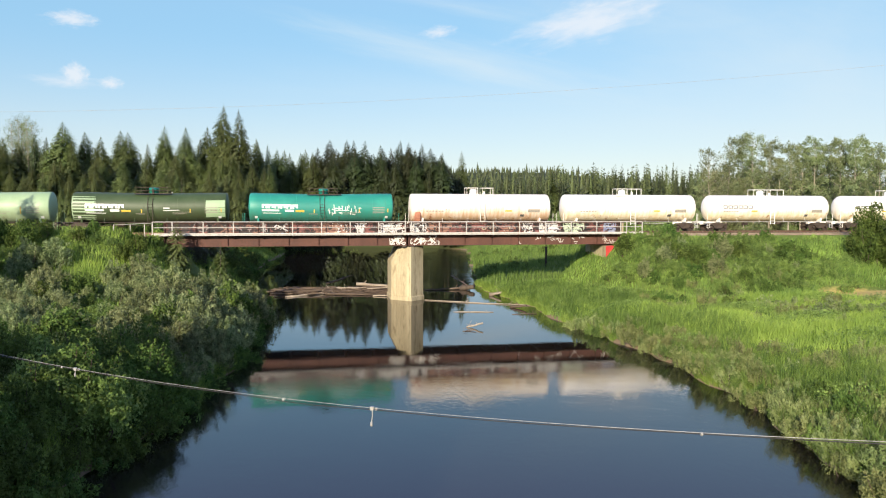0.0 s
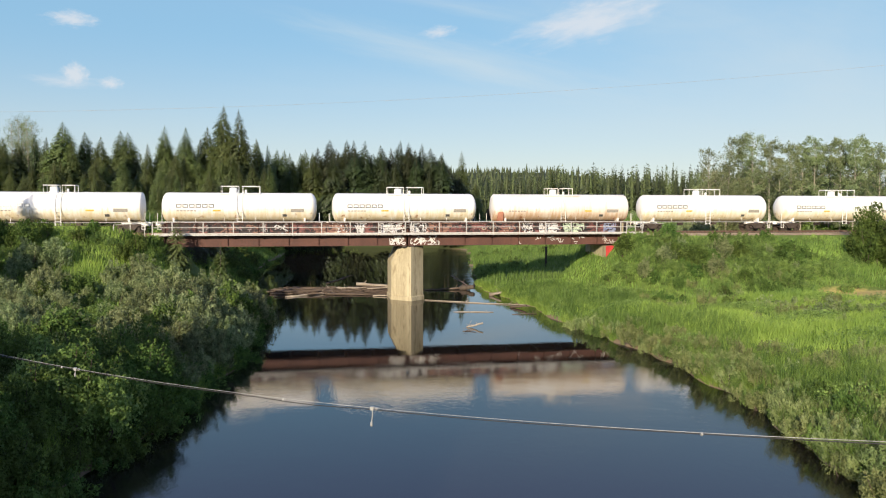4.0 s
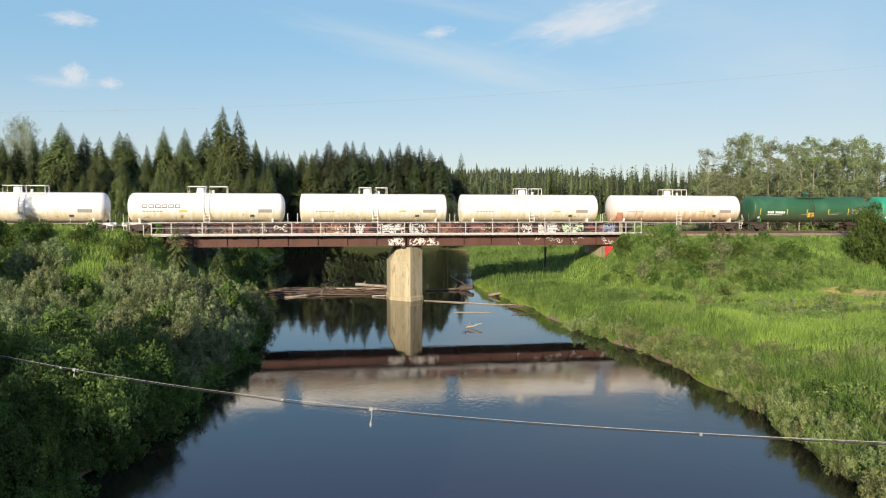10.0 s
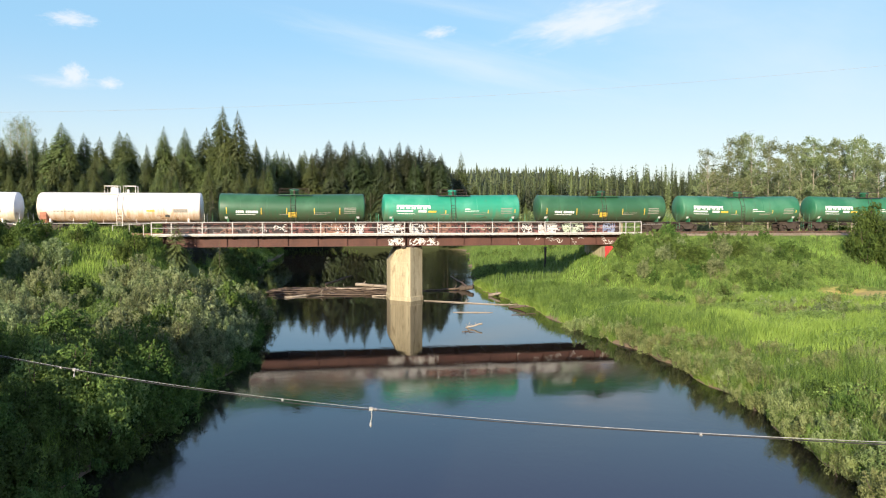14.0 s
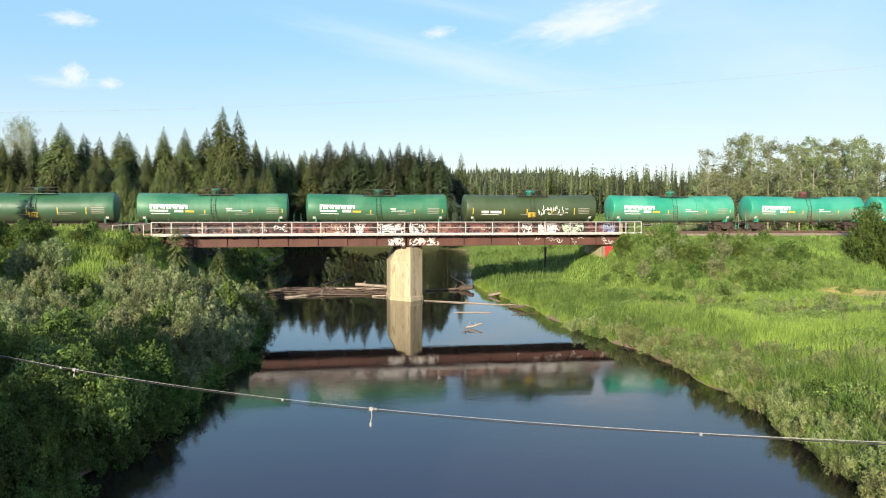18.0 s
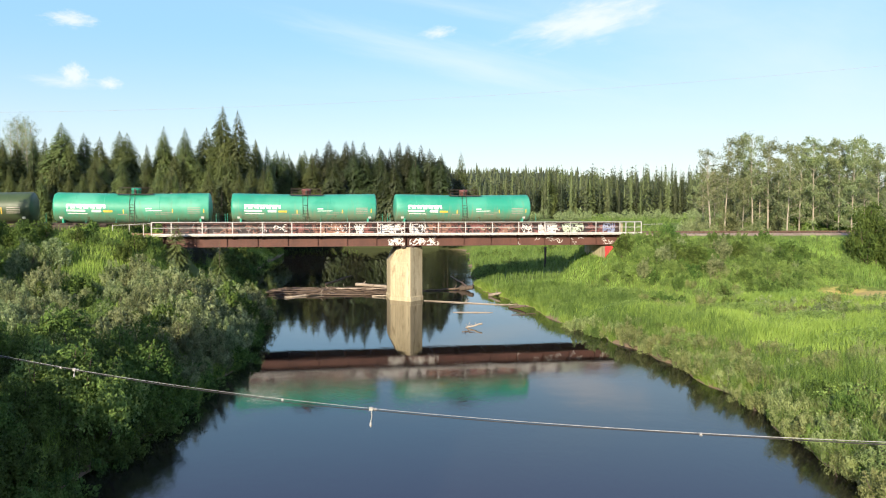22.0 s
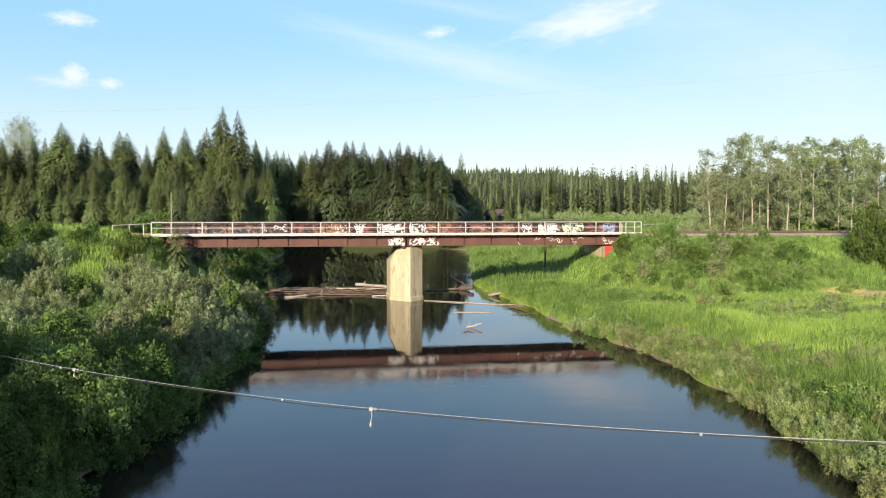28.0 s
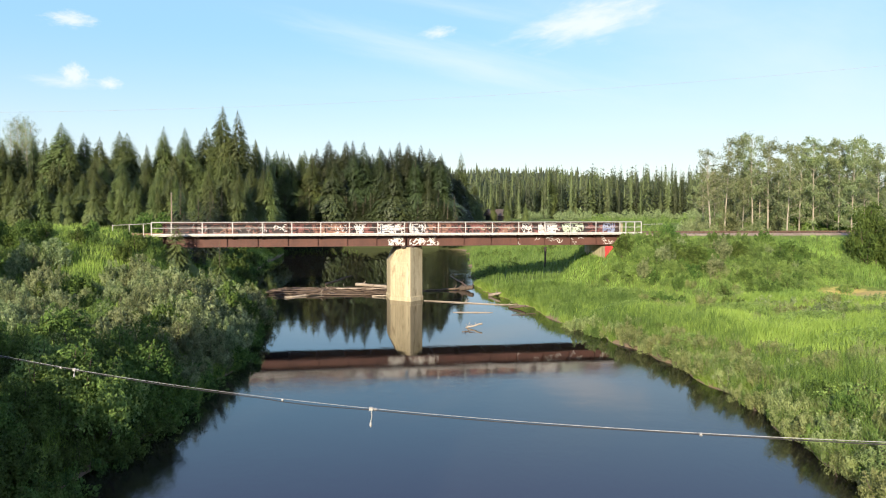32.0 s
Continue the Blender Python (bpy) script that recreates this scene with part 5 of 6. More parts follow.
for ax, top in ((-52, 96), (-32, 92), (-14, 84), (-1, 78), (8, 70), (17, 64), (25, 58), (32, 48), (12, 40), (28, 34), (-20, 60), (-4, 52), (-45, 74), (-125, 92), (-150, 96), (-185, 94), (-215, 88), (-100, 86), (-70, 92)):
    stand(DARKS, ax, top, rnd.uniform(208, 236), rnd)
# small dark spruces back from the far left bank
for i in range(22):
    y = 128 + i * 2.4
    x = float(banks(y)[0]) - rnd.uniform(9, 16)
    settle(YOUNG[i % 3], Matrix.LocRotScale((x, y, float(height(x, y)) - 0.1), Euler((0, 0, i)), (0.5, 0.5, rnd.uniform(0.35, 0.6))))
for i in range(120):     # shade put into dark needles along the far shore, where the river turns away
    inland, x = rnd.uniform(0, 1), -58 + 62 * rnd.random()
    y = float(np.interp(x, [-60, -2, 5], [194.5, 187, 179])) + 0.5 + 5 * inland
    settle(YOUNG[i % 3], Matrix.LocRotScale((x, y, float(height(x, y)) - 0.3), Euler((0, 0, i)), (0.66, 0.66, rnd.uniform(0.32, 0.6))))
for i in range(30):
    y = rnd.uniform(93, 128)
    x = float(banks(y)[0]) - rnd.uniform(4, 12)
    settle(YOUNG[i % 3], Matrix.LocRotScale((x, y, float(height(x, y)) - 0.1), Euler((0, 0, i)), (0.36, 0.36, rnd.uniform(0.15, 0.28))))
# the forest's front rank, lower, and ranks behind
for i in range(33):
    ax = -830 + i * 15 + rnd.uniform(-5, 5)
    stand(SPRUCES, ax, rnd.uniform(18, 62), rnd.uniform(146, 158), rnd)
for i in range(46):
    ax = -840 + i * 18.5 + rnd.uniform(-6, 6)
    stand(SPRUCES if ax < -230 else DARKS, ax, rnd.uniform(55, 100), rnd.uniform(158, 172) if ax < -300 else rnd.uniform(190, 205), rnd)
for i in range(56):
    ax = -860 + i * 15.6 + rnd.uniform(-6, 6)
    stand(SPRUCES if ax < -230 else DARKS, ax, rnd.uniform(88, 124) if ax < -300 else rnd.uniform(76, 104), rnd.uniform(192, 215) if ax < -300 else rnd.uniform(215, 240), rnd)
for ax, top, y in ((-205, 52, 196), (-480, 60, 150), (-745, 40, 140), (112, 12, 245), (146, 6, 246), (88, 8, 250), (60, 20, 255), (55, 40, 262)):
    stand(SPRUCES, ax, top, y, rnd)
# young spruces by the bridge's end, and ones out of sight that throw their shadows on the bank and the passing cars
SAPLING = spruce(151, 0.30, 420, "small green young spruce by the bridge's end", NEEDLES, "young_spruce", "young spruces by the bridge's end")
for x, y, k in ((-26.6, 76.5, 0.265), (-22.6, 77.5, 0.25)):
    settle(SAPLING, Matrix.LocRotScale((x, y, float(height(x, y)) - 0.1), Euler((0, 0, x)), (k, k, k)))
for x, y, k in ((-48.0, 57.5, 0.755), (-44.2, 59.0, 0.5), (-42.0, 51.0, 0.52), (-45.0, 50.0, 0.5), (-39.8, 51.5, 0.43), (-23, 13, 0.34), (-16.5, 7, 0.45), (-36, 6, 0.38), (-31, 8, 0.55), (-26, 6, 0.62), (-40, 9, 0.4), (-22, 3, 0.4), (-33.5, 3, 0.45), (-28.5, 2, 0.62), (-31.0, -2.0, 0.66), (-37.0, -1.0, 0.5), (-25.5, -3.5, 0.42), (-43, 3, 0.48), (-21.0, -9, 0.9), (-28.5, -6, 0.64), (-22.2, 23.2, 0.5), (-20.6, 25.2, 0.42), (-24.2, 21.5, 0.45), (-34, -5, 0.72), (-40, -4, 0.66), (-46, 0, 0.52), (-23, -2, 0.42), (-52, 2, 0.82), (-18, -6, 0.78), (-13.5, -6.5, 0.92)):
    m = Matrix.LocRotScale((x, y, float(height(x, y)) - 0.1), Euler((0, 0, x)), (k, k, k))
    settle(SPRUCES[2], m)

# far woods, beyond the meadow and on the hills: one mass of trees
def far_woods():
    base = [conifer(300 + k, 1.0, (0.13, 0.17, 0.115, 0.15)[k], 84, 3, 2.4) for k in range(4)]
    light = [conifer(320 + k, 1.0, (0.15, 0.19, 0.17)[k], 34, 3, 3.2) for k in range(3)]
    tiny = []
    for k in range(3):
        rim = np.random.default_rng(310 + k)
        v, t = [], []
        for z0, z1, r in ((0.05, 0.62, 0.17), (0.30, 0.85, 0.125), (0.55, 1.0, 0.075)):
            i = len(v)
            v += [(r * rim.uniform(0.7, 1.2) * math.cos(a), r * rim.uniform(0.7, 1.2) * math.sin(a), z0 + rim.uniform(-0.06, 0.06)) for a in np.linspace(0, 5.5, 8)] + [(rim.uniform(-0.01, 0.01), 0, z1)]
            t += [(i + j, i + (j + 1) % 8, i + 8) for j in range(8)]
        tiny.append((np.array(v), np.array(t)))
    rnd = np.random.default_rng(8)
    masses = [([], [], [0]) for _ in range(6)]
    spots = []
    for i in range(840):
        y = 292 + 118 * rnd.random() ** 1.3
        a = rnd.uniform(0.02, 0.62)
        low = 3.0 if a < 0.13 else 0.0
        spots.append((a * y, y, (rnd.uniform(14, 22) if rnd.random() < 0.7 else rnd.uniform(21, 25)) * y / 350 - low))
    for i in range(3600):
        y = 412 + 1100 * rnd.random() ** 1.4
        a = rnd.uniform(-0.1, 0.8)
        if y < 800 and a > 0.15 and rnd.random() < 0.85:      # hidden by the woods' edge
            continue
        spots.append((a * y, y, rnd.uniform(9, 14) if rnd.random() < 0.97 else rnd.uniform(15, 20)))
    for i in range(260):
        y = rnd.uniform(225, 330)
        spots.append((rnd.uniform(-0.75, -0.06) * y, y, rnd.uniform(16, 21)))
    for x, y, tall in spots:
        v, t = base[rnd.integers(4)] if y < 411 else (light if y < 800 else tiny)[rnd.integers(3)]
        a = rnd.uniform(0, 6.283)
        c, s = math.cos(a), math.sin(a)
        w = tall * rnd.uniform(0.8, 1.3)
        p = np.stack([(v[:, 0] * c - v[:, 1] * s) * w + x, (v[:, 0] * s + v[:, 1] * c) * w + y, v[:, 2] * tall + float(height(x, y)) - 0.5], 1)
        vs, ts, k = masses[rnd.integers(6) if y < 411 else (0, 1, 3, 4)[rnd.integers(4)]]
        vs.append(p)
        ts.append(t + k[0])
        k[0] += len(v)
    for i, (vs, ts, k) in enumerate(masses):
        ob = new("far_woods", quick_mesh("far_woods", np.concatenate(vs), np.concatenate(ts), FAR_NEEDLES[i % 3]))
        tagged(ob, "distant spruce woods beyond the meadow and on low hills", "forest", kind="stuff")


far_woods()


def aspen(seed, tall, wide, fill, low_limb, label, leaf=(0.20, 0.13)):
    """A tall pale-trunked broadleaf tree: bent trunk, rising limbs and an airy crown of small leaves."""
    rnd = np.random.default_rng(seed)
    ob = empty("aspen_tree", pose(0, 0, 0), label, "aspen", "pale-trunked trees behind the track")
    wood, ends, ways = Build(), [], []
    sway = rnd.normal(0, 0.25, 2)
    trunk = [(0, 0, -0.5), (sway[0] * 0.3, sway[1] * 0.3, tall * 0.3), (sway[0], sway[1], tall * 0.62), (sway[0] * 1.3, sway[1] * 0.6, tall * 0.95)]
    wood.tube(trunk, [0.11, 0.085, 0.05, 0.015], 8, False)
    for k in range(30):
        f = low_limb + (0.96 - low_limb) * (k + rnd.random()) / 30
        a = k * 2.4 + rnd.uniform(-0.8, 0.8)
        z = tall * f
        q = (f - low_limb) / (1 - low_limb)
        reach = wide * (0.12 + 0.85 * math.sin(math.pi * (0.26 + 0.70 * q))) * (1.0 - 0.30 * q) * rnd.uniform(0.5, 1.2)
        rise = 0.45 + 1.3 * q
        p0 = np.array([sway[0] * f, sway[1] * f, z])
        p1 = p0 + np.array([math.cos(a) * reach * 0.6, math.sin(a) * reach * 0.6, reach * rise * 0.4])
        p2 = p0 + np.array([math.cos(a) * reach, math.sin(a) * reach, min(reach * rise, (tall - z) * 0.65)])
        wood.tube([tuple(p0), tuple(p1), tuple(p2)], [0.026, 0.016, 0.006], 5, False)
        for c in range(rnd.integers(1, 4)):
            q = rnd.uniform(0.45, 1.05)
            heart = p0 * (1 - q) + p2 * q + rnd.normal(0, 0.16, 3)
            size = rnd.uniform(0.14, 0.36)
            for j in range(int(fill * 0.46)):
                ends.append(heart + rnd.normal(0, size, 3) * np.array([1, 1, 0.8]))
                ways.append((p2 - p0) / (np.linalg.norm(p2 - p0) + 0.01))
    part("trunk", wood, PALE_BARK, ob, "pale trunk with dark knots")
    v, q = leaf_cloud(rnd, np.array(ends), np.array(ways), 8, leaf[0], leaf[1], 0.15, 0.2, 0.0, 0.3)
    part("crown", quick_mesh("crown", v, q, ASPEN), ASPEN, ob)
    return ob


ASPENS = [aspen(201 + k, 14.0, (2.2, 2.4, 2.6, 1.15)[k], (17, 24, 30, 15)[k], (0.40, 0.26, 0.14, 0.3)[k], ("tall sparse aspen with a pale trunk", "tall aspen with a pale trunk", "leafy grey-green aspen behind the track", "bare grey half-dead aspen above the spruces")[k], ((0.17, 0.11), (0.18, 0.12), (0.18, 0.12), (0.12, 0.07))[k]) for k in range(4)]
TREES = ((474, 100, 110, 0), (498, 118, 121, 0), (520, 124, 126, 1), (548, 126, 120, 0), (575, 112, 124, 1), (608, 108, 110, 1), (630, 106, 120, 2), (655, 118, 118, 2), (680, 112, 126, 2),
         (700, 116, 114, 2), (722, 120, 112, 2), (745, 112, 120, 2), (770, 106, 112, 2), (800, 108, 118, 2), (-763, 148, 178, 3), (-753, 156, 184, 3), (-743, 146, 181, 3), (-730, 157, 179, 3), (-720, 146, 185, 3), (590, 80, 131, 2), (640, 84, 132, 2), (540, 84, 133, 2), (500, 70, 134, 1), (460, 60, 140, 2), (690, 84, 132, 2), (480, 60, 128, 2), (560, 66, 128, 2), (615, 60, 126, 2), (665, 70, 124, 2), (725, 80, 130, 2), (760, 84, 130, 2), (530, 50, 118, 2))
rnd = random.Random(9)
for ax, top, y, kind in TREES:
    x, z = by_view(ax, top, y)
    base = float(height(x, y))
    k = (z - base) / 14.0
    m = Matrix.LocRotScale((x, y, base), Euler((0, 0, rnd.uniform(0, 6.283))), (k * rnd.uniform(0.95, 1.35), k * rnd.uniform(0.95, 1.35), k))
    ob = ASPENS[kind]
    settle(ob, m)
# tall leafy trees beside the near bank, out of sight, whose shade lies on it
for x, y, k in ((-13.5, 12.0, 0.85), (-20.5, 22.0, 0.8), (-12.0, 7.0, 0.9)):
    settle(ASPENS[2], Matrix.LocRotScale((x, y, float(height(x, y)) - 0.1), Euler((0, 0, x)), (k, k, k)))
# shrubs below them and along the meadow
scatter(LUSH[:1] + WILLOWS, 40, 30, 90, 102, 150, (1.0, 2.0), 21, 2.0, lambda x, y, s, v: v > 9 and x / y > 0.30)
scatter(ALDERS[:2] + LUSH[1:2], 34, 36, 90, 108, 150, (1.3, 2.4), 45, 2.2, lambda x, y, s, v: v > 12 and 0.33 < x / y and not 0.435 < x / y < 0.455)
scrub("fresh green scrub behind the track", HERB, 80, 22, 84, 104, 250, (1.1, 2.2), 52, lambda x, y, s, v: v > 8 and 0.17 < x / y < 0.36)
scrub("grey-green scrub along the far meadow", WILLOW, 90, 22, 110, 240, 330, (2.0, 3.4), 22, lambda x, y, s, v: 0.10 < x / y < 0.42)


# tall grass, in one sheet of blades a stretch
def meadow(name, label, seed, n, x0, x1, y0, y1, tall, keep, hang=(0.10, 0.04), blade=GRASS):
    rnd = np.random.default_rng(seed)
    x, y = rnd.uniform(x0, x1, n), rnd.uniform(y0, y1, n)
    l, r = banks(y)
    s, v = to_track(x, y)
    dry = ((x < l + 0.7) | (x > r - 0.7)) & (height(x, y) > 0.02) & ((np.abs(v) > 2.9) | ((s > -31) & (s < 18)))
    ok = dry & keep(x, y, s, v) & (wobble(x, y, 2.3) + rnd.normal(0, 0.5, n) > -0.85)
    x, y = x[ok], y[ok]
    n = len(x)
    z = height(x, y) - 0.05
    far = np.clip(y / 45, 0.8, 2.2)
    hgt = tall * rnd.uniform(0.5, 1.2, n) * (1 + 0.30 * wobble(x, y, 3.0) + 0.30 * wobble(y, x, 0.9))
    a = rnd.normal(0, 0.6, n)
    wid = 0.016 * far * rnd.uniform(0.7, 1.3, n)
    lean = rnd.normal(0, 0.28, (n, 2)) * hgt[:, None] + np.array(hang)
    base = np.stack([x, y, z], 1)
    side = np.stack([np.cos(a) * wid, np.sin(a) * wid, np.zeros(n)], 1)
    mid = base + np.stack([lean[:, 0] * 0.35, lean[:, 1] * 0.35, hgt * 0.62], 1)
    tip = base + np.stack([lean[:, 0], lean[:, 1], hgt], 1)
    verts = np.stack([base - side, base + side, mid + side * 0.8, mid - side * 0.8, tip - side * 0.12, tip + side * 0.12], 1).reshape(-1, 3)
    i = np.arange(n)[:, None] * 6
    q = np.concatenate([i + np.array([[0, 1, 2, 3]]), i + np.array([[3, 2, 5, 4]])], 0)
    return tagged(new(name, quick_mesh(name, verts, q, blade)), label, "grass", kind="stuff")


meadow("tall_grass", "tall bright green grass on the river bank", 1, 150000, 4, 48, 25, 70, 0.75, lambda x, y, s, v: (v < -6) & (x - banks(y)[1] > 3 + 1.5 * wobble(x, y, 2.0)) & ~((x - 41.5) ** 2 / 36 + (y - 71.6) ** 2 / 36 < 1))
meadow("tall_grass", "tall green grass below the embankment", 2, 80000, 4, 60, 62, 98, 0.55, lambda x, y, s, v: ((v < -4.3) | (s < 21)) & (v < 4) & ~((x - 41.5) ** 2 / 36 + (y - 71.6) ** 2 / 36 < 1), blade=REED)


def herbs(label, seed, n, x0, x1, y0, y1, tall, keep):
    """Leafy herbs among the grass, in patches: small leaves at all heights."""
    rnd = np.random.default_rng(seed)
    x, y = rnd.uniform(x0, x1, n), rnd.uniform(y0, y1, n)
    l, r = banks(y)
    s, v = to_track(x, y)
    patch = wobble(x + 3, y, 1.4) + 0.6 * wobble(y, x, 3.7)
    ok = ((x < l) | (x > r)) & (np.abs(v) > 3.2) & keep(x, y, s, v) & (patch + rnd.normal(0, 0.25, n) > 0.1)
    p = np.stack([x, y, height(x, y)], 1)[ok]
    p[:, 2] += tall * rnd.uniform(0.15, 1.0, len(p)) * np.clip(0.5 + 0.6 * patch[ok], 0.4, 1.4)
    vv, q = leaf_cloud(rnd, p, np.tile(np.array([[-0.2, -0.6, 0.6]]), (len(p), 1)), 2, 0.15, 0.08, 0.10, 0.0, 0.0, 0.7)
    return tagged(new("herbs", quick_mesh("herbs", vv, q, HERB)), label, "herbs", kind="stuff")


def bare_mud(x, y):
    # a low muddy lip on the sunny bank, free of grass
    return (np.abs(y - 52) < 6) & (x - banks(y)[1] < 1.2 + 0.4 * wobble(x, y, 1.3))


herbs("leafy green herbs among the bank's grass", 61, 60000, 5, 46, 25, 70, 0.9, lambda x, y, s, v: (v < -6) & ~bare_mud(x, y))
herbs("leafy green herbs below the embankment", 62, 60000, 5, 60, 60, 95, 0.9, lambda x, y, s, v: (v < -5.2) & ~((x - 41.5) ** 2 / 36 + (y - 71.6) ** 2 / 36 < 1))
herbs("leafy green herbs on the thicket's bank", 63, 70000, -62, -13, 25, 88, 0.9, lambda x, y, s, v: v < -3.4)
meadow("tall_grass", "deep green reed grass along the water", 10, 90000, 4, 26, 25, 96, 1.0, lambda x, y, s, v: (v < 2) & (x - banks(y)[1] < 7 + 2.5 * wobble(y, x, 2.6)) & ~bare_mud(x, y) & ((wobble(y, 3.0, 1.7) > -0.3) | (height(x, y) > 0.5)), (0.05, 0.0), REED)
meadow("tall_grass", "long grass hanging over the water's edge", 7, 210000, 4, 18, 24, 100, 0.55, lambda x, y, s, v: (height(x, y) > 0.02) & (height(x, y) < 0.42) & (wobble(y, 3.0, 1.7) > -0.3) & ~bare_mud(x, y), (-0.28, 0.0))
meadow("tall_grass", "long grass hanging over the shaded water's edge", 9, 110000, -25, -12, 31, 84, 0.6, lambda x, y, s, v: (height(x, y) > 0.02) & (height(x, y) < 0.5), (0.3, 0.0))
meadow("tall_grass", "green grass along the embankment's shoulder", 8, 12000, -110, -29, 60, 90, 0.75, lambda x, y, s, v: (v < -2.9) & (v > -5.5) & (s < -30.5))
meadow("tall_grass", "green grass at the water behind the bridge", 12, 40000, -44, -21, 92, 215, 0.9, lambda x, y, s, v: (v > 4) & (banks(y)[0] - x < 6), (0.3, 0.0), REED)
meadow("tall_grass", "tall green grass behind the bridge", 3, 22000, 3, 34, 88, 170, 0.9, lambda x, y, s, v: v > 3.5, blade=REED)
meadow("tall_grass", "green grass on the bank among bushes", 4, 110000, -60, -12, 25, 90, 0.6, lambda x, y, s, v: v < -3.4)
meadow("tall_grass", "green grass by the track near the forest", 5, 26000, -110, -24, 85, 150, 0.8, lambda x, y, s, v: v > 3.5)
meadow("tall_grass", "green meadow grass between pale trees", 6, 20000, 20, 110, 96, 150, 0.7, lambda x, y, s, v: v > 3.8)


# ---- driftwood, wires and small things ----
def log(name, a, b, r0, r1, material, label, bends=0.1, stubs=2, seed=1, group="driftwood in the river"):
    rnd = random.Random(seed)
    a, b = Vector(a), Vector(b)
    pts, rad = [], []
    for i in range(6):
        q = i / 5
        p = a.lerp(b, q) + Vector((rnd.uniform(-bends, bends), rnd.uniform(-bends, bends), rnd.uniform(-bends, bends) * 0.5))
        pts.append(tuple(p))
        rad.append((r0 + (r1 - r0) * q) * rnd.uniform(0.85, 1.15))
    bld = Build().tube(pts, rad, 8)
    for _ in range(stubs):
        i = rnd.randint(1, 4)
        p = Vector(pts[i])
        e = p + Vector((rnd.uniform(-0.5, 0.5), rnd.uniform(-0.5, 0.5), rnd.uniform(0.15, 0.6)))
        bld.tube([tuple(p), tuple(p.lerp(e, 0.5) + Vector((0.04, 0.02, 0.03))), tuple(e)], [rad[i] * 0.45, rad[i] * 0.3, 0.01], 5)
    ob = new(name, bld.mesh(name, material, True))
    return tagged(ob, label, "driftwood", group)


log("log", (-2.0, 83.3, 0.02), (9.1, 78.9, 0.04), 0.06, 0.045, SILVER_WOOD, "long pale log floating by the pier", 0.08, 3, 1)
log("log", (0.9, 74.2, 0.01), (4.9, 74.2, 0.02), 0.065, 0.045, SILVER_WOOD, "short pale log floating in the river", 0.06, 2, 2)
log("log", (6.6, 72.6, 0.02), (8.9, 73.2, 0.06), 0.05, 0.03, WET_WOOD, "wet branch at the grassy bank", 0.1, 3, 3)
log("log", (6.8, 77.6, 0.05), (8.3, 76.6, 0.35), 0.14, 0.10, WET_WOOD, "dark stump at the grassy bank", 0.06, 2, 4)
log("log", (5.3, 87.8, 0.1), (6.6, 86.8, 0.5), 0.2, 0.12, SILVER_WOOD, "pale stump on the bank", 0.06, 2, 5)
log("snag", (1.9, 64.9, 0.0), (3.3, 64.6, 0.38), 0.05, 0.085, SILVER_WOOD, "forked pale snag sticking out of the water", 0.08, 5, 6)
log("snag", (1.6, 62.8, 0.0), (2.6, 63.0, 0.10), 0.05, 0.03, WET_WOOD, "dark twig on the water", 0.05, 3, 7)
log("snag", (2.2, 94.2, 0.15), (3.7, 93.0, 0.5), 0.36, 0.22, BARK, "dark root stump in the shallows", 0.15, 6, 8)
log("snag", (-2.6, 93.0, 0.02), (2.4, 94.2, 0.2), 0.07, 0.12, WET_WOOD, "dark sunken branch beside the pier", 0.1, 2, 9)
log("snag", (1.0, 103.0, 0.9), (3.2, 94.6, 0.3), 0.06, 0.10, WET_WOOD, "dark leaning branch in the shallows", 0.1, 3, 10)
rnd = random.Random(31)
for i in range(34):
    q = rnd.random()
    x, y = -19.5 + 12.5 * q + rnd.uniform(-1, 1), 89.5 + rnd.uniform(-3.2, 5.5) * (0.5 + 0.5 * q)
    ln, a = rnd.uniform(1.5, 6.5), rnd.uniform(-0.35, 0.35) + (0.25 if rnd.random() < 0.5 else -0.1)
    z = rnd.uniform(0.05, 0.55)
    pale = rnd.random() < 0.2
    log("log", (x - ln / 2 * math.cos(a), y - ln / 2 * math.sin(a), z * 0.6), (x + ln / 2 * math.cos(a), y + ln / 2 * math.sin(a), z), rnd.uniform(0.05, 0.13), rnd.uniform(0.03, 0.07),
        SILVER_WOOD if pale else WET_WOOD, "bleached log in the drift jam" if pale else "dark wet log in the drift jam", 0.1, 1, 100 + i, "logs of the drift jam")
twigs = Build()
for i in range(420):
    q = rnd.random()
    x, y, z = -20 + 13.5 * q + rnd.uniform(-1, 1), 90.5 + rnd.uniform(-3.0, 6.5) * (0.45 + 0.5 * q), rnd.uniform(0.0, 0.28)
    ln, a = rnd.uniform(0.4, 1.8), rnd.uniform(-0.7, 0.7)
    twigs.tube([(x - ln / 2 * math.cos(a), y - ln / 2 * math.sin(a), z), (x + ln / 2 * math.cos(a), y + ln / 2 * math.sin(a), z + rnd.uniform(-0.1, 0.15))], [rnd.uniform(0.03, 0.07), 0.02], 4)
tagged(new("drift_debris", twigs.mesh("drift_debris", WET_WOOD)), "dark brown sticks and bark packed between the logs", "debris", kind="stuff")
log("log", (-10.9, 95.8, 0.5), (-6.6, 94.6, 0.35), 0.2, 0.16, SILVER_WOOD, "thick bleached log against the pier", 0.05, 1, 60)
log("snag", (-15.0, 97.5, 0.3), (-11.5, 97.0, 1.5), 0.16, 0.06, WET_WOOD, "dark log with a raised root end", 0.15, 6, 61)
log("log", (-17.8, 85.6, 0.02), (-11.8, 90.4, 0.15), 0.14, 0.10, SILVER_WOOD, "tan log floating at the jam's edge", 0.1, 1, 62)

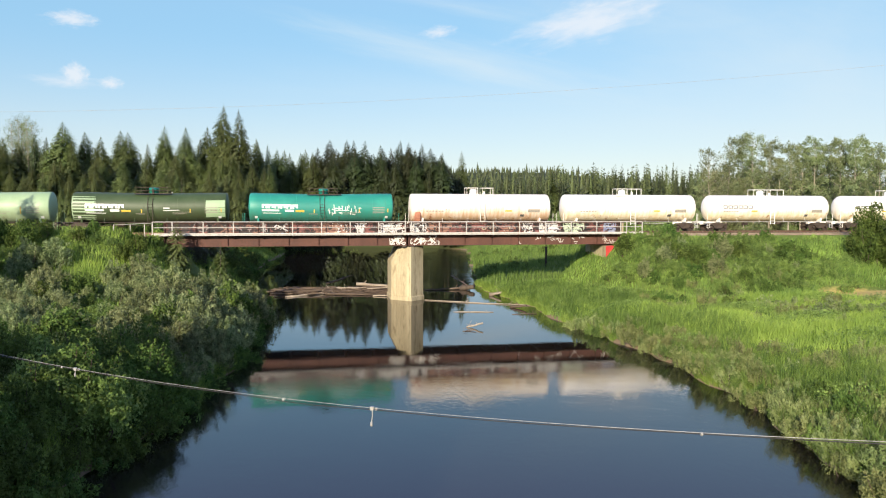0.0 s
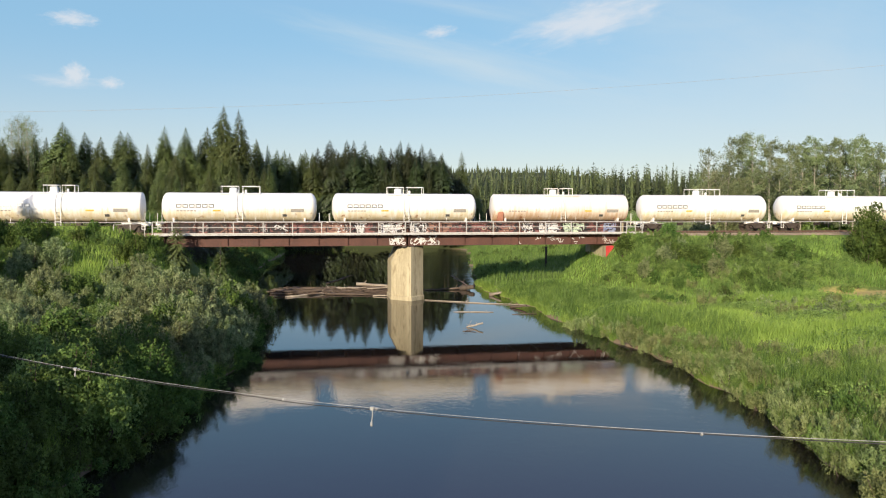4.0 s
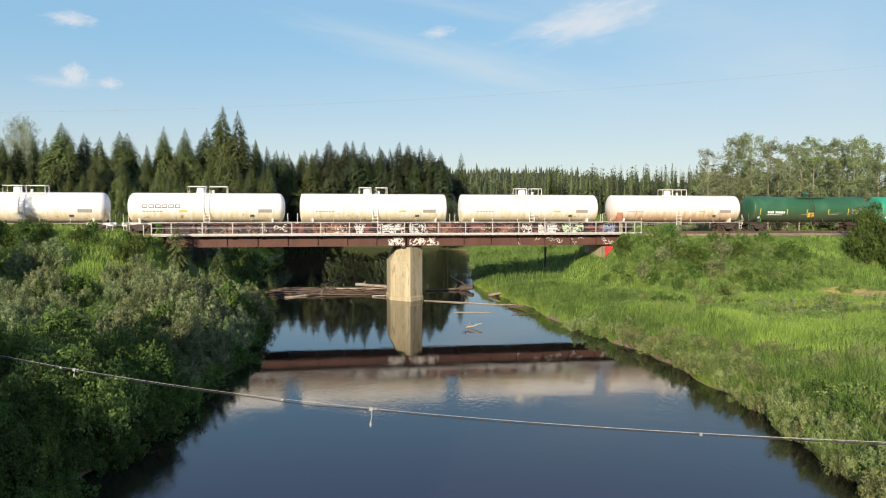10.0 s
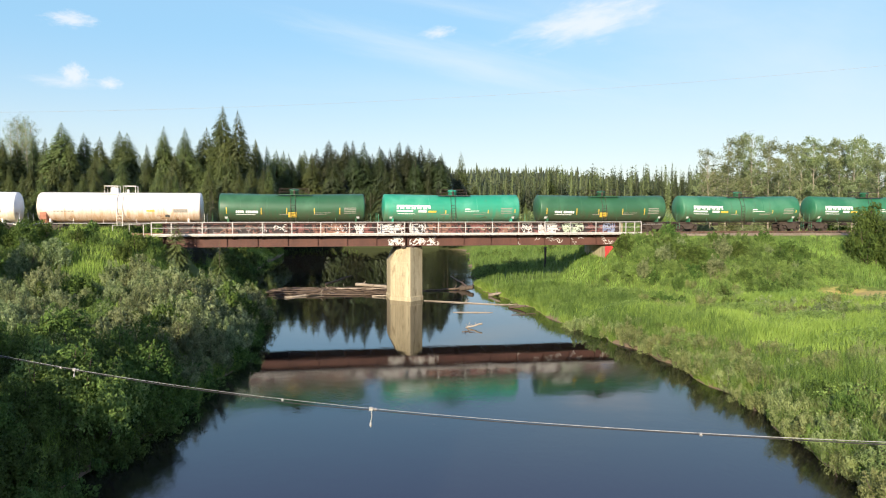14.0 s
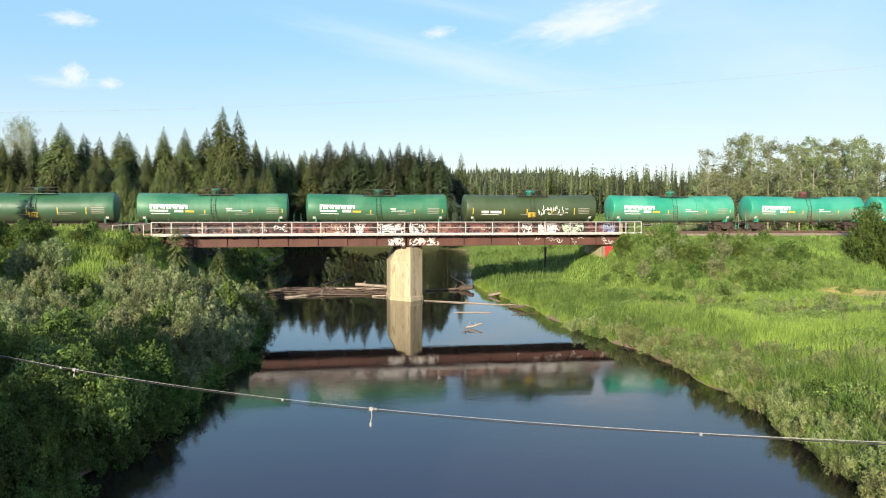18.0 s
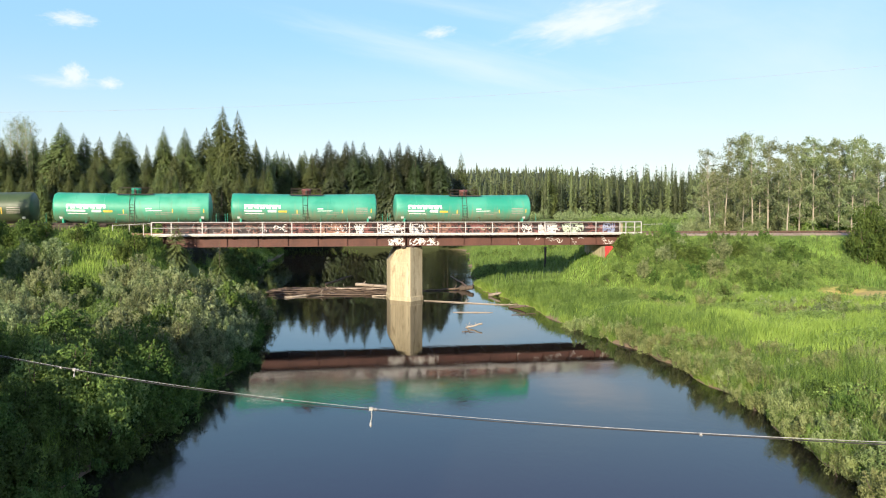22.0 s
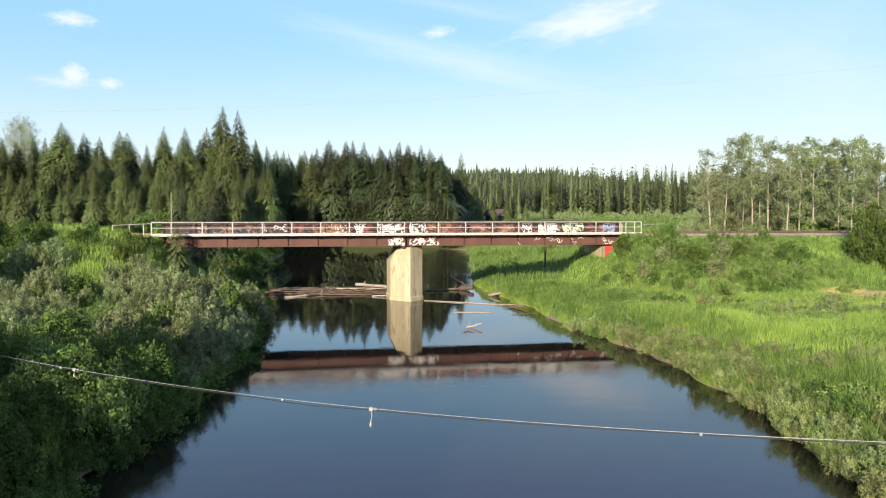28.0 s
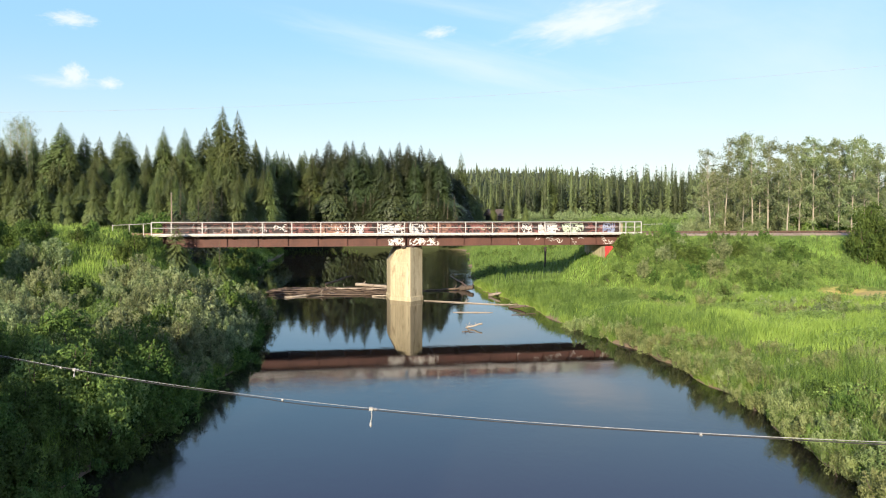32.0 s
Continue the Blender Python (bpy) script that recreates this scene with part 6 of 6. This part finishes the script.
# a line strung slantwise across the river near the camera
def strung(q):
    """A point of the sagging line; q runs from 0 to 1 across the view."""
    return Vector((-6.9 + 10.65 * q, 12 - 5.5 * q, WIRE[0] * q * q + WIRE[1] * q + WIRE[2]))


WIRE = (0.786, -0.4095, 8.0025)
line = empty("overhead_cable", pose(0, 0, 0), "weathered cable lashed to a steel strand across the river", "cable")
qs = [-0.9 + i * 0.035 for i in range(81)]
part("strand", Build().tube([strung(q) for q in qs], 0.0028, 8), STRAND, line, "bright steel strand")
part("cable", Build().tube([strung(q) - Vector((0, 0, 0.011 + 0.006 * (1 + math.sin(q * 17 + 2.6)) + 0.030 * math.exp(-((q - 0.49) / 0.055) ** 2))) for q in qs], 0.0055, 8), CABLE, line, "dark cable")
for q, ln in ((0.135, 0.07), (0.5693, 0.17)):
    x, y, z = strung(q)
    part("clamp", Build().box(x, y, z - 0.005, 0.05, 0.03, 0.04, bevel=0.008).box(x + 0.05, y, z - 0.012, 0.03, 0.03, 0.03, bevel=0.006), STRAND, line, "pale cable clamp")
    part("tail", Build().tube([(x, y, z), (x + 0.008, y - 0.006, z - ln * 0.5), (x - 0.006, y, z - ln)], 0.007, 6).lathe([(z - ln - 0.05, 0.008), (z - ln - 0.04, 0.014), (z - ln, 0.013), (z - ln + 0.005, 0.006)], "z", 8, (x - 0.006, y, 0)), STRAND, line, "dangling pale end")
for q in (0.11, 0.46, 0.878):
    x, y, z = strung(q)
    part("lashing", Build().lathe([(x - 0.012, 0.012), (x - 0.01, 0.018), (x + 0.01, 0.018), (x + 0.012, 0.012)], "x", 10, (0, y, z - 0.012)), STRAND, line)
power = [(-40 + i * 5, 60.0, 16.5 + 0.055 * (-40 + i * 5 + 40) + 0.0006 * (i * 5 - 40) ** 2) for i in range(25)]
tagged(new("power_line", Build().tube(power, 0.007, 5).mesh("power_line", GREY_PLATE)), "thin power line high over the river", "power line")

# poles and posts
x, y = -38.9, 110.0
z = float(height(x, y))
pole = empty("utility_pole", pose(x, y, z), "thin weathered pole beside the track", "pole")
part("shaft", Build().tube([(0, 0, -0.4), (0, 0, 2.5), (0.03, 0, 12.05 - z)], [0.12, 0.11, 0.09], 9), TIMBER, pole)
part("cap", Build().lathe([(12.02 - z, 0.10), (12.08 - z, 0.10), (12.12 - z, 0.03)], "z", 9, (0.03, 0, 0)), GALV, pole)
x, y = 13.9, 104.0
z = float(height(x, y))
stake = empty("steel_post", pose(x, y, z), "dark steel post on the bank behind the bridge", "post")
part("shaft", Build().tube([(0, 0, -0.4), (0, 0, 4.7 - z)], 0.14, 9), IRON, stake)
part("cap", Build().box(0, 0, 4.74 - z, 0.36, 0.36, 0.08), IRON, stake)
x, y = 18.2, 262.0
z = float(height(x, y))
hut = empty("cabin", pose(x, y, z - 1.2, 0, 0, 20), "small brown timber cabin at the forest's edge", "cabin")
part("wall", Build().box(0, 0, 1.6, 6, 5, 3.2), TIE, hut)
part("roof", Build().add([(-3.5, -3.1, 3.0), (3.5, -3.1, 3.0), (3.5, 0, 5.2), (-3.5, 0, 5.2), (-3.5, 3.1, 3.0), (3.5, 3.1, 3.0), (-3.5, -3.1, 2.8), (3.5, -3.1, 2.8), (3.5, 3.1, 2.8), (-3.5, 3.1, 2.8)],
                         [(0, 1, 2, 3), (3, 2, 5, 4), (0, 3, 4, 9, 6), (1, 7, 8, 5, 2), (6, 7, 1, 0), (4, 5, 8, 9), (9, 8, 7, 6)]), TIE, hut, "dark brown pitched roof")
part("door", Build().box(-0.8, -2.53, 1.1, 0.9, 0.06, 2.0), IRON, hut)


# ---- what moves: the train, to the left at about 55 km/h, slowing a little ----
RUN_T = [0, 3, 6, 9, 12, 15, 18, 20, 22, 24, 26, 32]
RUN_S = [0, 46.29, 92.78, 138.95, 185.25, 231.30, 276.65, 306.75, 336.65, 366.50, 396.40, 486.1]
MIDDLES = [-48.34, -31.05, -13.53, 4.09, 21.9, 39.69, 57.35, 75.28, 93.10, 111.15, 129.0, 146.6, 164.25, 182.1, 199.5, 216.9, 234.55, 251.95, 269.25, 286.64, 303.93, 321.4, 338.8]


def run(t):
    return float(np.interp(t, RUN_T, RUN_S))


def motions():
    for car, middle in zip(TRAIN, MIDDLES):
        walk(car, [(t, along(middle - run(t))) for t in RUN_T])
    # wheels roll with the train; all wheelsets turn alike
    wheels = [o for car in TRAIN for o in car.children_recursive if o.name.split(".")[0] == "wheelset"]
    walk(wheels[0], [(k / FPS, pose(0, 0, 0, 0, -math.degrees(run(k / FPS) / 0.457), 0)) for k in range(32 * FPS + 1)])
    turning = wheels[0].animation_data
    for o in wheels[1:]:
        o.rotation_mode = "QUATERNION"
        keys = o.animation_data_create()
        keys.action = turning.action
        keys.action_slot = turning.action_slot


motions()
